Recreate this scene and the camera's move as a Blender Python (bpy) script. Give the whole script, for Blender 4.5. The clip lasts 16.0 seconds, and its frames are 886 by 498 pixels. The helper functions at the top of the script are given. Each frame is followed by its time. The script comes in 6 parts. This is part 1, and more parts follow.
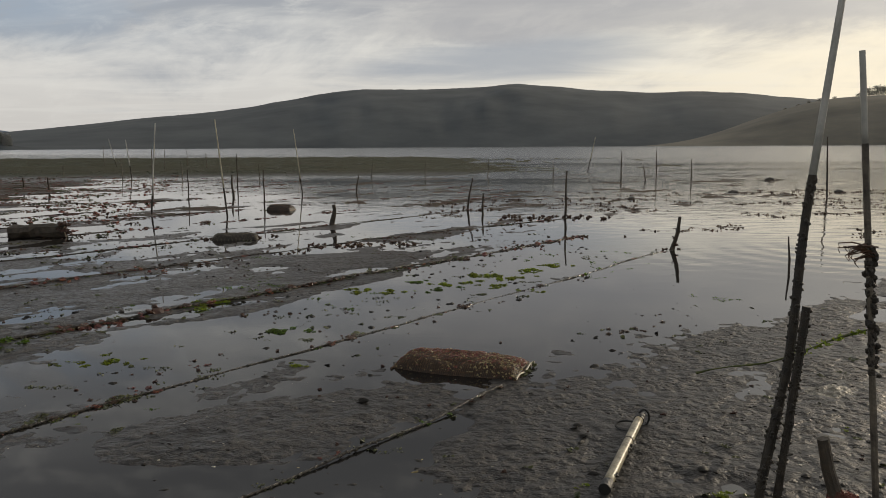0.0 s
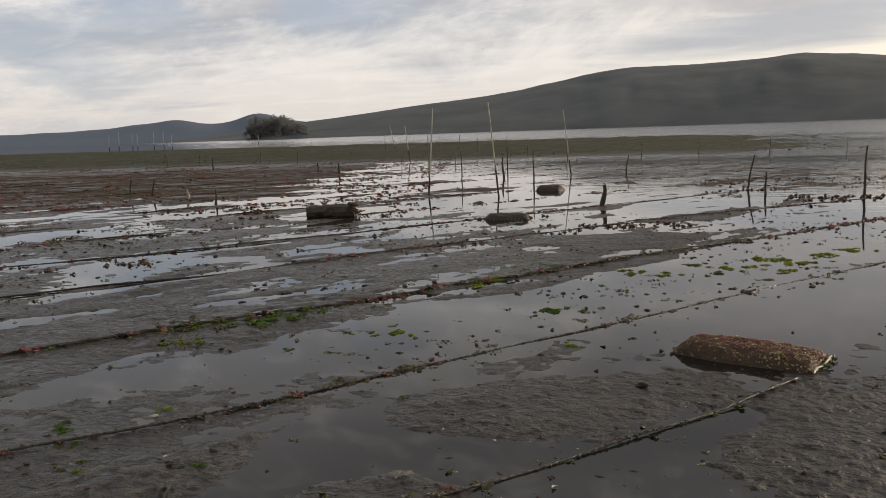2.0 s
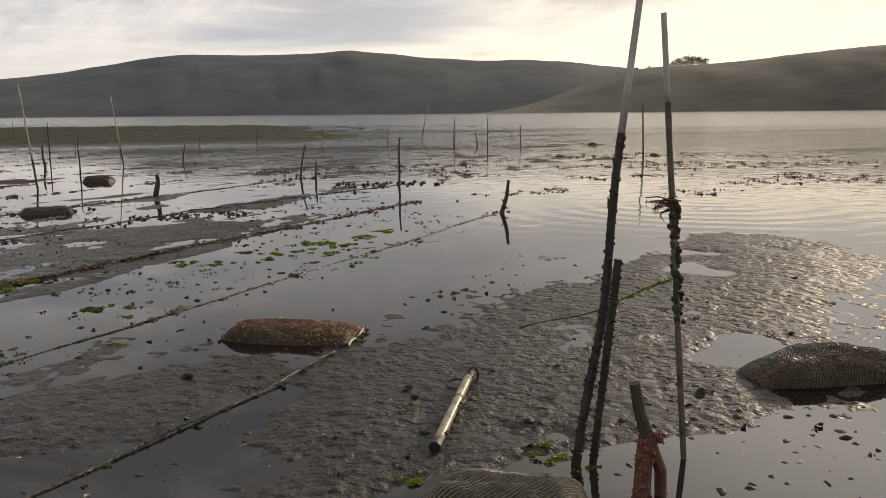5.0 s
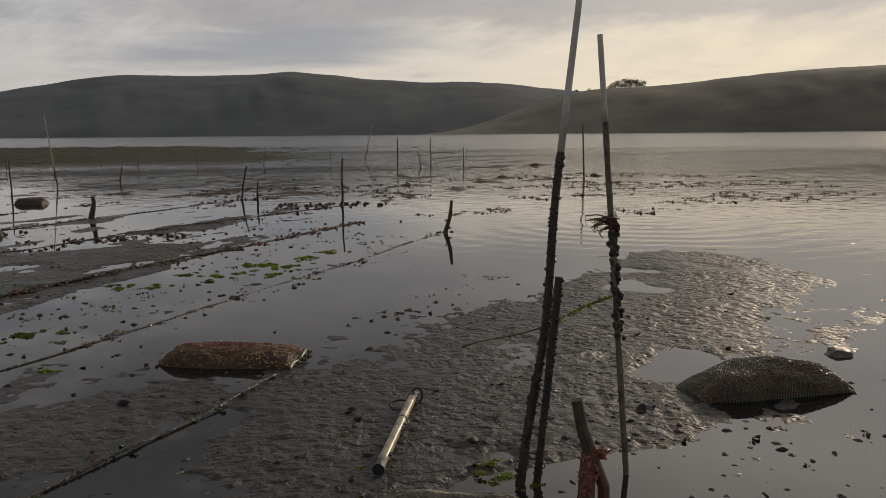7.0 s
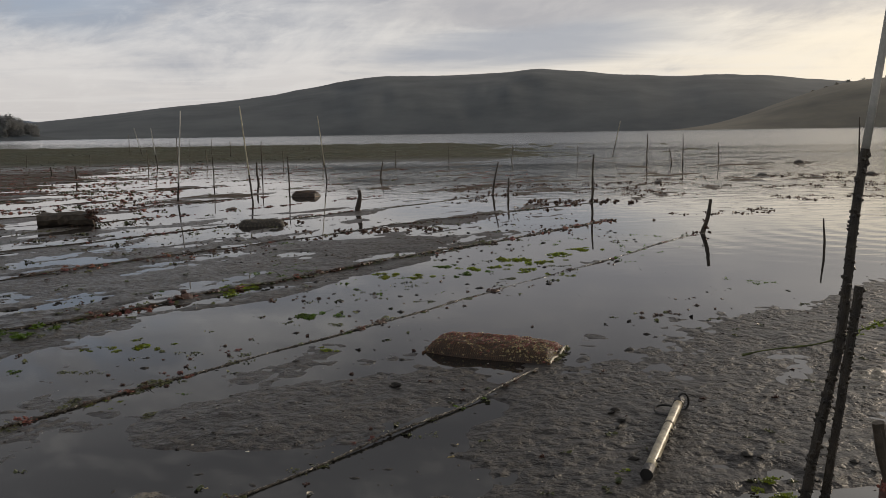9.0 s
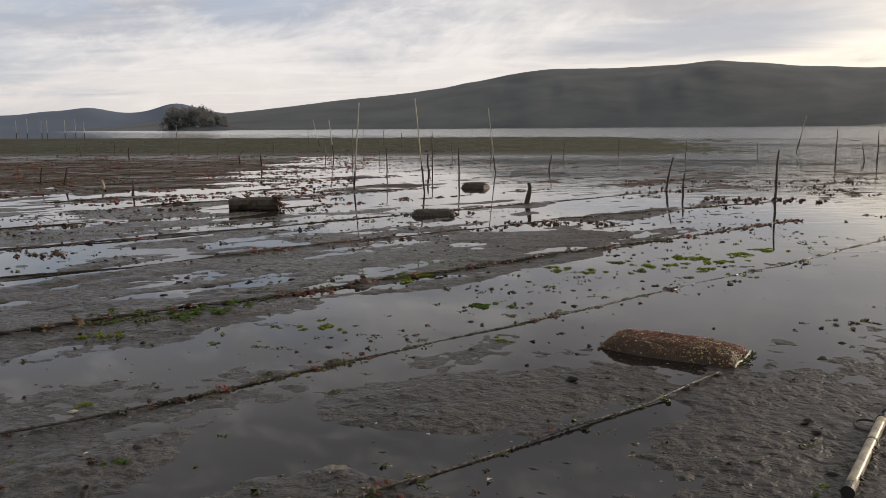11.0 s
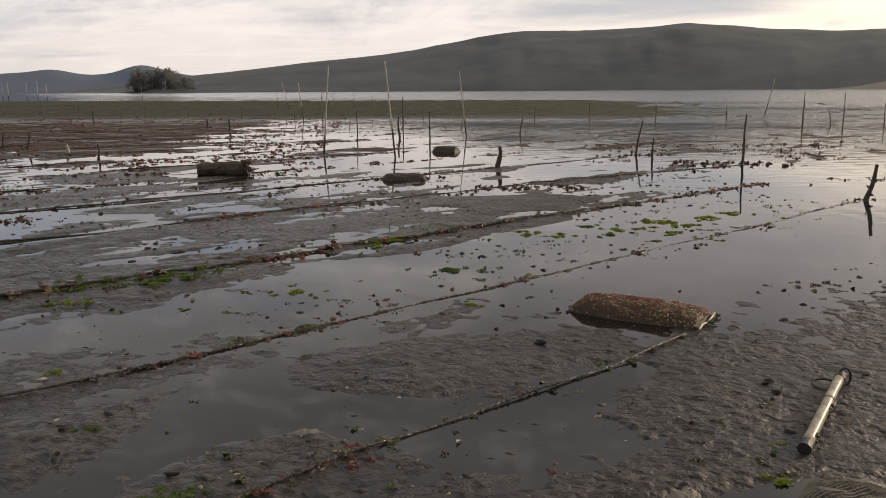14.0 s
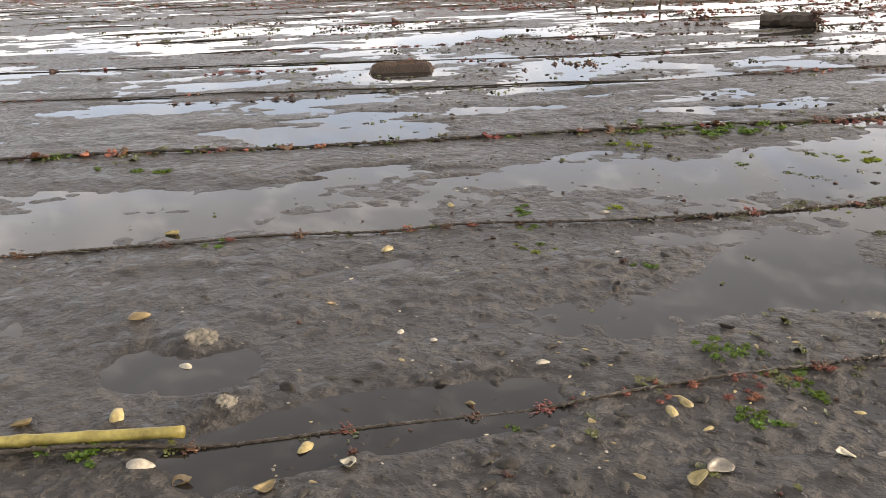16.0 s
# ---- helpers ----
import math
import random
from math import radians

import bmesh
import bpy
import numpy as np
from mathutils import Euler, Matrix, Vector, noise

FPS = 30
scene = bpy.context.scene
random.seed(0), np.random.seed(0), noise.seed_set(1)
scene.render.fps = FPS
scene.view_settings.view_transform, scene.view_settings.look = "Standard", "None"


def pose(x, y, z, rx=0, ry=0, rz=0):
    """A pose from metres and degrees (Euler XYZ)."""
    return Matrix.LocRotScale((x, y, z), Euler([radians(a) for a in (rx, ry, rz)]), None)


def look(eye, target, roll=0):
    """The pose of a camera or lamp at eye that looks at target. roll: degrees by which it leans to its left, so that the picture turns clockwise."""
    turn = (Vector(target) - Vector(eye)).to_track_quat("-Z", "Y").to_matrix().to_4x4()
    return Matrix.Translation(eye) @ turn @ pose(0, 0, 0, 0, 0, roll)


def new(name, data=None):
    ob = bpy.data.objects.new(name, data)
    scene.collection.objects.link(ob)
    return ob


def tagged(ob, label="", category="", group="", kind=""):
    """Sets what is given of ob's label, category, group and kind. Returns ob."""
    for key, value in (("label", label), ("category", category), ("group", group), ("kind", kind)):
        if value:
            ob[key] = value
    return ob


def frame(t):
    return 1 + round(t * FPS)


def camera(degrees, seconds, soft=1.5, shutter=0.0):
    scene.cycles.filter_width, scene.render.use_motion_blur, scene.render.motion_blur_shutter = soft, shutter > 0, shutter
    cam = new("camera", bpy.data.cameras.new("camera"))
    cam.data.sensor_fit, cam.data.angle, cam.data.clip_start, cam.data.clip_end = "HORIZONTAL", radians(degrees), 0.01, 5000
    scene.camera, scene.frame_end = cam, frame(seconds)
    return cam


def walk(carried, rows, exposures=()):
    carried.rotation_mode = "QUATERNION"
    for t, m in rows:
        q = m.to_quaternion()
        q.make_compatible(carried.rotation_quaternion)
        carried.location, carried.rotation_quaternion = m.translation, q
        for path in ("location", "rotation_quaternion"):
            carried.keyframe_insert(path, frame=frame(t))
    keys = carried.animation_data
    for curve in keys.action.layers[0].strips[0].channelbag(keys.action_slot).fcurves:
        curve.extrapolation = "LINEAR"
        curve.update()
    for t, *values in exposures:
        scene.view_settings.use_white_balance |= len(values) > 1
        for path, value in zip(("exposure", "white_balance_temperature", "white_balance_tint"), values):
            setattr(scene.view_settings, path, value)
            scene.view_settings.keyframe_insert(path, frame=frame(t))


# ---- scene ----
cam = camera(56.0, 16.0, soft=0.7)
# seconds, x, y, z, yaw, pitch, roll
ROWS = [
    (0.00, 0.000, -0.000, 1.500, -6.55, -7.04, 0.34),
    (0.50, -0.019, 0.001, 1.515, -2.45, -6.12, 0.23),
    (1.00, -0.041, 0.010, 1.513, 2.65, -6.35, 0.69),
    (1.50, -0.071, 0.029, 1.498, 8.56, -7.27, 1.33),
    (2.00, -0.082, 0.070, 1.478, 11.49, -7.96, 1.94),
    (2.50, -0.074, 0.078, 1.472, 8.92, -8.46, 1.48),
    (3.00, -0.059, 0.082, 1.475, 3.58, -8.86, 0.33),
    (3.50, -0.037, 0.072, 1.475, -1.31, -9.10, -0.16),
    (4.00, -0.009, 0.064, 1.475, -6.25, -9.14, 0.20),
    (4.50, 0.029, 0.051, 1.470, -11.91, -9.35, 0.63),
    (5.00, 0.072, 0.042, 1.468, -17.75, -9.30, 0.52),
    (5.20, 0.089, 0.030, 1.469, -19.68, -9.12, 0.28),
    (5.55, 0.103, 0.026, 1.468, -22.63, -8.89, 0.09),
    (5.90, 0.109, 0.026, 1.465, -24.29, -8.62, 0.06),
    (6.25, 0.108, 0.031, 1.463, -24.70, -8.35, 0.14),
    (6.60, 0.100, 0.037, 1.461, -23.94, -8.11, 0.29),
    (6.95, 0.086, 0.045, 1.460, -22.06, -7.93, 0.45),
    (7.30, 0.079, 0.053, 1.460, -19.14, -7.84, 0.58),
    (7.50, 0.063, 0.050, 1.473, -17.11, -7.82, 0.59),
    (8.00, 0.026, 0.073, 1.464, -12.56, -7.81, 0.92),
    (8.50, -0.018, 0.081, 1.464, -8.59, -7.81, 0.97),
    (9.00, -0.046, 0.084, 1.465, -5.02, -7.95, 0.91),
    (9.50, -0.084, 0.095, 1.459, -1.54, -7.98, 0.83),
    (10.00, -0.115, 0.096, 1.461, 1.91, -8.04, 0.57),
    (10.20, -0.130, 0.099, 1.451, 3.24, -8.09, 0.44),
    (10.55, -0.143, 0.096, 1.450, 5.10, -8.17, 0.33),
    (10.90, -0.152, 0.086, 1.455, 6.13, -8.26, 0.38),
    (11.25, -0.158, 0.073, 1.461, 6.51, -8.37, 0.51),
    (11.60, -0.160, 0.060, 1.469, 6.48, -8.48, 0.65),
    (11.95, -0.161, 0.050, 1.474, 6.22, -8.60, 0.73),
    (12.30, -0.159, 0.047, 1.476, 5.96, -8.72, 0.68),
    (12.50, -0.158, 0.048, 1.476, 5.85, -8.78, 0.57),
    (13.00, -0.153, 0.050, 1.473, 5.54, -8.98, 0.47),
    (13.50, -0.151, 0.051, 1.472, 5.06, -9.49, 0.48),
    (14.00, -0.141, 0.061, 1.469, 4.32, -10.79, 0.34),
    (14.50, -0.144, 0.068, 1.441, 4.60, -13.26, 0.09),
    (14.80, -0.159, 0.068, 1.443, 6.73, -14.87, 0.51),
    (15.00, -0.208, 0.077, 1.414, 9.16, -15.60, 1.32),
    (15.20, -0.224, 0.088, 1.426, 13.21, -16.51, 2.15),
    (15.50, -0.294, 0.115, 1.390, 21.37, -17.38, 1.99),
    (15.60, -0.302, 0.118, 1.406, 24.79, -17.86, 2.05),
    (16.00, -0.353, 0.125, 1.391, 40.20, -19.71, 2.01),
]
EXPOSURES = [(0.0, 0.0, 6620, 7), (0.5, -0.12, 6680, 7), (1.0, 0.20, 6800, 8), (1.5, 0.28, 6850, 9), (2.5, 0.42, 6850, 11), (3.0, 0.56, 6900, 11), (3.5, 0.46, 6900, 11), (4.0, 0.35, 6850, 11), (5.2, 0.36, 6850, 11), (7.3, -0.34, 6650, 10.5), (9.0, 0.01, 6550, 10), (12.5, 0.44, 6900, 13), (14.5, 0.46, 7050, 13.5), (15.0, 0.98, 7000, 13.5), (15.5, 1.35, 6950, 13), (16.0, 1.68, 6950, 13)]
walk(cam, [(t, pose(x, y, z, 90 + pitch, roll, yaw)) for t, x, y, z, yaw, pitch, roll in ROWS], EXPOSURES)

# ---- world and sun ----
SUN_AZ, SUN_EL = 55.0, 15.0      # degrees to the right of +y, degrees above the horizon


def sky_world():
    world = bpy.data.worlds.new("evening_sky")
    scene.world = world
    world.use_nodes = True
    nt = world.node_tree
    nt.nodes.clear()

    def math_(op, a, b=None, clamp=False):
        n = nt.nodes.new("ShaderNodeMath")
        n.operation, n.use_clamp = op, clamp
        for i, v in enumerate((a, b)):
            if v is None:
                continue
            if isinstance(v, (int, float)):
                n.inputs[i].default_value = v
            else:
                nt.links.new(v, n.inputs[i])
        return n.outputs[0]

    def mixc(fac, a, b, blend="MIX"):
        n = nt.nodes.new("ShaderNodeMix")
        n.data_type, n.blend_type = "RGBA", blend
        for sock, v in ((n.inputs[0], fac), (n.inputs[6], a), (n.inputs[7], b)):
            if isinstance(v, (int, float)):
                sock.default_value = v
            elif isinstance(v, tuple):
                sock.default_value = (*v, 1)
            else:
                nt.links.new(v, sock)
        return n.outputs[2]

    def ramp(v, lo, hi):
        n = nt.nodes.new("ShaderNodeMapRange")
        n.interpolation_type = "SMOOTHSTEP"
        nt.links.new(v, n.inputs[0])
        n.inputs[1].default_value, n.inputs[2].default_value = lo, hi
        return n.outputs[0]

    coord = nt.nodes.new("ShaderNodeTexCoord")
    sep = nt.nodes.new("ShaderNodeSeparateXYZ")
    nt.links.new(coord.outputs["Generated"], sep.inputs[0])
    x, y, z = sep.outputs
    zz = math_("MAXIMUM", z, 0.0)
    # the cloud deck: the direction carried up to a flat layer
    deep = math_("ADD", zz, 0.05)
    u, v = math_("DIVIDE", x, deep), math_("DIVIDE", y, deep)
    deck = nt.nodes.new("ShaderNodeCombineXYZ")
    nt.links.new(u, deck.inputs[0])
    nt.links.new(v, deck.inputs[1])

    def streaks(scale_x, scale_y, turn, offset, detail, rough, warp=0.6):
        m = nt.nodes.new("ShaderNodeMapping")
        m.inputs["Rotation"].default_value = (0, 0, radians(turn))
        m.inputs["Scale"].default_value = (scale_x, scale_y, 1)
        m.inputs["Location"].default_value = (offset, offset * 0.37, 0)
        nt.links.new(deck.outputs[0], m.inputs[0])
        n = nt.nodes.new("ShaderNodeTexNoise")
        n.inputs["Scale"].default_value, n.inputs["Detail"].default_value = 1.0, detail
        n.inputs["Roughness"].default_value, n.inputs["Distortion"].default_value = rough, warp
        nt.links.new(m.outputs[0], n.inputs[0])
        return n.outputs[0]

    sky = nt.nodes.new("ShaderNodeTexSky")
    sky.sky_type, sky.sun_disc = "NISHITA", False
    sky.sun_elevation, sky.sun_rotation = radians(SUN_EL), radians(SUN_AZ)
    blue = mixc(1.0, sky.outputs[0], (0.085, 0.085, 0.085), "MULTIPLY")
    az, el = radians(SUN_AZ), radians(SUN_EL)
    d = math_("ADD", math_("ADD", math_("MULTIPLY", x, math.sin(az) * math.cos(el)), math_("MULTIPLY", y, math.cos(az) * math.cos(el))), math_("MULTIPLY", zz, math.sin(el)))
    near_sun = ramp(d, 0.45, 1.02)
    core = ramp(d, 0.86, 1.0)
    low = math_("SUBTRACT", 1.0, ramp(zz, 0.0, 0.16))
    bear = math_("ARCTAN2", x, y)
    # lit cloud: grey white, warmer towards the sun and the horizon
    lit = mixc(near_sun, (0.74, 0.73, 0.72), (0.96, 0.89, 0.76))
    lit = mixc(math_("MULTIPLY", core, low), lit, (1.35, 1.08, 0.62))
    lit = mixc(math_("MULTIPLY", low, 0.75), lit, mixc(near_sun, (0.53, 0.50, 0.485), (0.95, 0.83, 0.65)))
    high = ramp(zz, 0.17, 0.26)
    shade = mixc(high, mixc(near_sun, (0.365, 0.385, 0.43), (0.40, 0.405, 0.435)), (0.375, 0.38, 0.40))
    b = streaks(0.13, 0.40, 22, 11.7, 4, 0.5)
    c = streaks(0.50, 0.95, 32, 5.3, 5, 0.56, 0.9)
    # billows in the plane of the sky: bearing across, height up
    flat = nt.nodes.new("ShaderNodeCombineXYZ")
    nt.links.new(bear, flat.inputs[0])
    nt.links.new(math_("ADD", math_("MULTIPLY", zz, 2.6), math_("MULTIPLY", bear, -0.30)), flat.inputs[1])

    def billow(scale, detail, rough, offset):
        n = nt.nodes.new("ShaderNodeTexNoise")
        m = nt.nodes.new("ShaderNodeMapping")
        m.inputs["Location"].default_value = (offset, offset * 0.7, 0)
        nt.links.new(flat.outputs[0], m.inputs[0])
        nt.links.new(m.outputs[0], n.inputs[0])
        n.inputs["Scale"].default_value, n.inputs["Detail"].default_value = scale, detail
        n.inputs["Roughness"].default_value, n.inputs["Distortion"].default_value = rough, 0.35
        return n.outputs[0]

    wisp, puff = billow(5.5, 7, 0.62, 2.3), billow(13.0, 6, 0.62, 7.1)
    soft = math_("ADD", math_("MULTIPLY", b, 0.55), math_("MULTIPLY", wisp, 0.45))
    body = mixc(ramp(math_("ADD", soft, math_("MULTIPLY", math_("SUBTRACT", zz, 0.10), 1.7)), 0.41, 0.62), lit, shade)
    body = mixc(math_("MULTIPLY", ramp(c, 0.45, 0.70), 0.40), body, mixc(0.5, lit, (0.82, 0.80, 0.77)))
    body = mixc(math_("MULTIPLY", ramp(puff, 0.48, 0.68), 0.45), body, mixc(0.5, lit, (0.80, 0.78, 0.75)))
    # one long grey-blue bank over the ridge
    da = math_("DIVIDE", math_("SUBTRACT", bear, 0.21), 0.17)
    dz = math_("DIVIDE", math_("SUBTRACT", math_("SUBTRACT", zz, 0.101), math_("MULTIPLY", da, 0.010)), 0.026)
    off = math_("ADD", math_("ADD", math_("MULTIPLY", da, da), math_("MULTIPLY", dz, dz)), math_("MULTIPLY", math_("SUBTRACT", c, 0.5), 2.0))
    bank = math_("SUBTRACT", 1.0, ramp(off, 0.0, 1.9))
    body = mixc(math_("MULTIPLY", bank, 0.8), body, (0.34, 0.37, 0.43))
    # blue gaps only away from the sun, high up and again far off to the north
    west = math_("MULTIPLY", bear, -1.0)
    gap = math_("MAXIMUM", math_("MULTIPLY", ramp(west, 0.12, 0.36), ramp(zz, 0.085, 0.15)), math_("MULTIPLY", ramp(west, 0.44, 0.66), 0.75))
    gap = math_("MULTIPLY", gap, ramp(math_("ADD", math_("MULTIPLY", wisp, 0.7), math_("MULTIPLY", puff, 0.3)), 0.40, 0.56))
    cover = math_("SUBTRACT", 1.0, math_("MULTIPLY", gap, 0.80), True)
    cover = math_("MAXIMUM", cover, math_("MULTIPLY", low, 0.55))
    cover = math_("MAXIMUM", cover, ramp(zz, 0.17, 0.29))
    edge = math_("ADD", zz, math_("MULTIPLY", math_("SUBTRACT", wisp, 0.5), 0.05))
    deck_part = math_("MULTIPLY", math_("MULTIPLY", ramp(edge, 0.112, 0.134), math_("SUBTRACT", 1.0, ramp(zz, 0.25, 0.37))), ramp(bear, -0.10, 0.16))
    body = mixc(math_("MULTIPLY", deck_part, 0.8), body, mixc(puff, (0.40, 0.40, 0.425), (0.52, 0.505, 0.51)))
    final = mixc(cover, mixc(0.75, mixc(1.0, blue, (1.5, 1.25, 1.5), "MULTIPLY"), (0.335, 0.41, 0.50)), body)
    # the unseen sky overhead is dimmed unevenly to set pool and mud brightness
    over = math_("MULTIPLY", math_("MULTIPLY", ramp(zz, 0.15, 0.42), math_("SUBTRACT", 1.0, math_("MULTIPLY", ramp(zz, 0.31, 0.44), ramp(bear, -0.55, 0.0)))), math_("SUBTRACT", 1.0, math_("MULTIPLY", ramp(d, 0.82, 0.985), 0.95)))
    over = math_("MULTIPLY", over, math_("SUBTRACT", 1.0, math_("MULTIPLY", ramp(west, 0.0, 0.55), 0.85)))
    final = mixc(over, final, mixc(1.0, final, (0.44, 0.445, 0.465), "MULTIPLY"))
    final = mixc(ramp(zz, 0.34, 0.70), final, mixc(1.0, final, (0.66, 0.66, 0.67), "MULTIPLY"))
    # sun glow, made stronger above the visible band to brighten the eastern pools
    final = mixc(math_("MULTIPLY", math_("MULTIPLY", ramp(d, 0.79, 1.0), 0.72), math_("SUBTRACT", 1.0, math_("MULTIPLY", deck_part, 0.55))), final, mixc(ramp(zz, 0.10, 0.26), (1.08, 0.95, 0.75), (1.95, 1.84, 1.70)))
    bg = nt.nodes.new("ShaderNodeBackground")
    bg.inputs[1].default_value = 1.0
    nt.links.new(final, bg.inputs[0])
    out = nt.nodes.new("ShaderNodeOutputWorld")
    nt.links.new(bg.outputs[0], out.inputs[0])


sky_world()
sun = new("sun", bpy.data.lights.new("sun", "SUN"))
sun.data.energy, sun.data.angle, sun.data.color = 1.35, radians(4), (1.0, 0.83, 0.62)
_az, _el = radians(SUN_AZ), radians(SUN_EL)
sun.matrix_world = look((60 * math.sin(_az) * math.cos(_el), 60 * math.cos(_az) * math.cos(_el), 60 * math.sin(_el)), (0, 0, 0))


# ---- materials ----
def material(name, low, high, scale=8.0, rough=(0.5, 0.7), bump=0.0, bump_scale=40.0, spec=0.5, metal=0.0, vary=0.0, coords="Object", translucent=0.0):
    """Two colours mixed by a coarse and a fine noise, with uneven gloss and relief."""
    mat = bpy.data.materials.new(name)
    mat.use_nodes = True
    nt = mat.node_tree
    bsdf = nt.nodes["Principled BSDF"]
    tc = nt.nodes.new("ShaderNodeTexCoord")
    at = tc.outputs[coords]

    def noise_(s, detail=5, rgh=0.6):
        n = nt.nodes.new("ShaderNodeTexNoise")
        n.inputs["Scale"].default_value, n.inputs["Detail"].default_value, n.inputs["Roughness"].default_value = s, detail, rgh
        nt.links.new(at, n.inputs[0])
        return n.outputs[0]

    big, small = noise_(scale), noise_(scale * 7.3, 4, 0.7)
    mix_ = nt.nodes.new("ShaderNodeMath")
    mix_.operation = "MULTIPLY_ADD"
    nt.links.new(small, mix_.inputs[0])
    mix_.inputs[1].default_value = 0.45
    nt.links.new(big, mix_.inputs[2])
    rng = nt.nodes.new("ShaderNodeMapRange")
    nt.links.new(mix_.outputs[0], rng.inputs[0])
    rng.inputs[1].default_value, rng.inputs[2].default_value = 0.50, 0.95
    col = nt.nodes.new("ShaderNodeMix")
    col.data_type = "RGBA"
    nt.links.new(rng.outputs[0], col.inputs[0])
    col.inputs[6].default_value, col.inputs[7].default_value = (*low, 1), (*high, 1)
    out = col.outputs[2]
    if vary:
        info = nt.nodes.new("ShaderNodeObjectInfo")
        hsv = nt.nodes.new("ShaderNodeHueSaturation")
        vr = nt.nodes.new("ShaderNodeMapRange")
        nt.links.new(info.outputs["Random"], vr.inputs[0])
        vr.inputs[3].default_value, vr.inputs[4].default_value = 1 - vary, 1 + vary
        nt.links.new(vr.outputs[0], hsv.inputs["Value"])
        hr = nt.nodes.new("ShaderNodeMapRange")
        nt.links.new(info.outputs["Random"], hr.inputs[0])
        hr.inputs[3].default_value, hr.inputs[4].default_value = 0.5 - 0.05 * vary, 0.5 + 0.06 * vary
        nt.links.new(hr.outputs[0], hsv.inputs["Hue"])
        nt.links.new(out, hsv.inputs["Color"])
        out = hsv.outputs[0]
    nt.links.new(out, bsdf.inputs["Base Color"])
    rr = nt.nodes.new("ShaderNodeMapRange")
    nt.links.new(small, rr.inputs[0])
    rr.inputs[1].default_value, rr.inputs[2].default_value = 0.3, 0.7
    rr.inputs[3].default_value, rr.inputs[4].default_value = rough
    nt.links.new(rr.outputs[0], bsdf.inputs["Roughness"])
    bsdf.inputs["Specular IOR Level"].default_value = spec
    bsdf.inputs["Metallic"].default_value = metal
    if bump:
        bp = nt.nodes.new("ShaderNodeBump")
        bp.inputs["Strength"].default_value, bp.inputs["Distance"].default_value = 1.0, bump
        nt.links.new(noise_(bump_scale, 4, 0.6), bp.inputs["Height"])
        nt.links.new(bp.outputs[0], bsdf.inputs["Normal"])
    if translucent:
        glow, both = nt.nodes.new("ShaderNodeBsdfTranslucent"), nt.nodes.new("ShaderNodeMixShader")
        nt.links.new(out, glow.inputs["Color"])
        both.inputs[0].default_value = translucent
        nt.links.new(bsdf.outputs[0], both.inputs[1])
        nt.links.new(glow.outputs[0], both.inputs[2])
        nt.links.new(both.outputs[0], nt.nodes["Material Output"].inputs[0])
    return mat


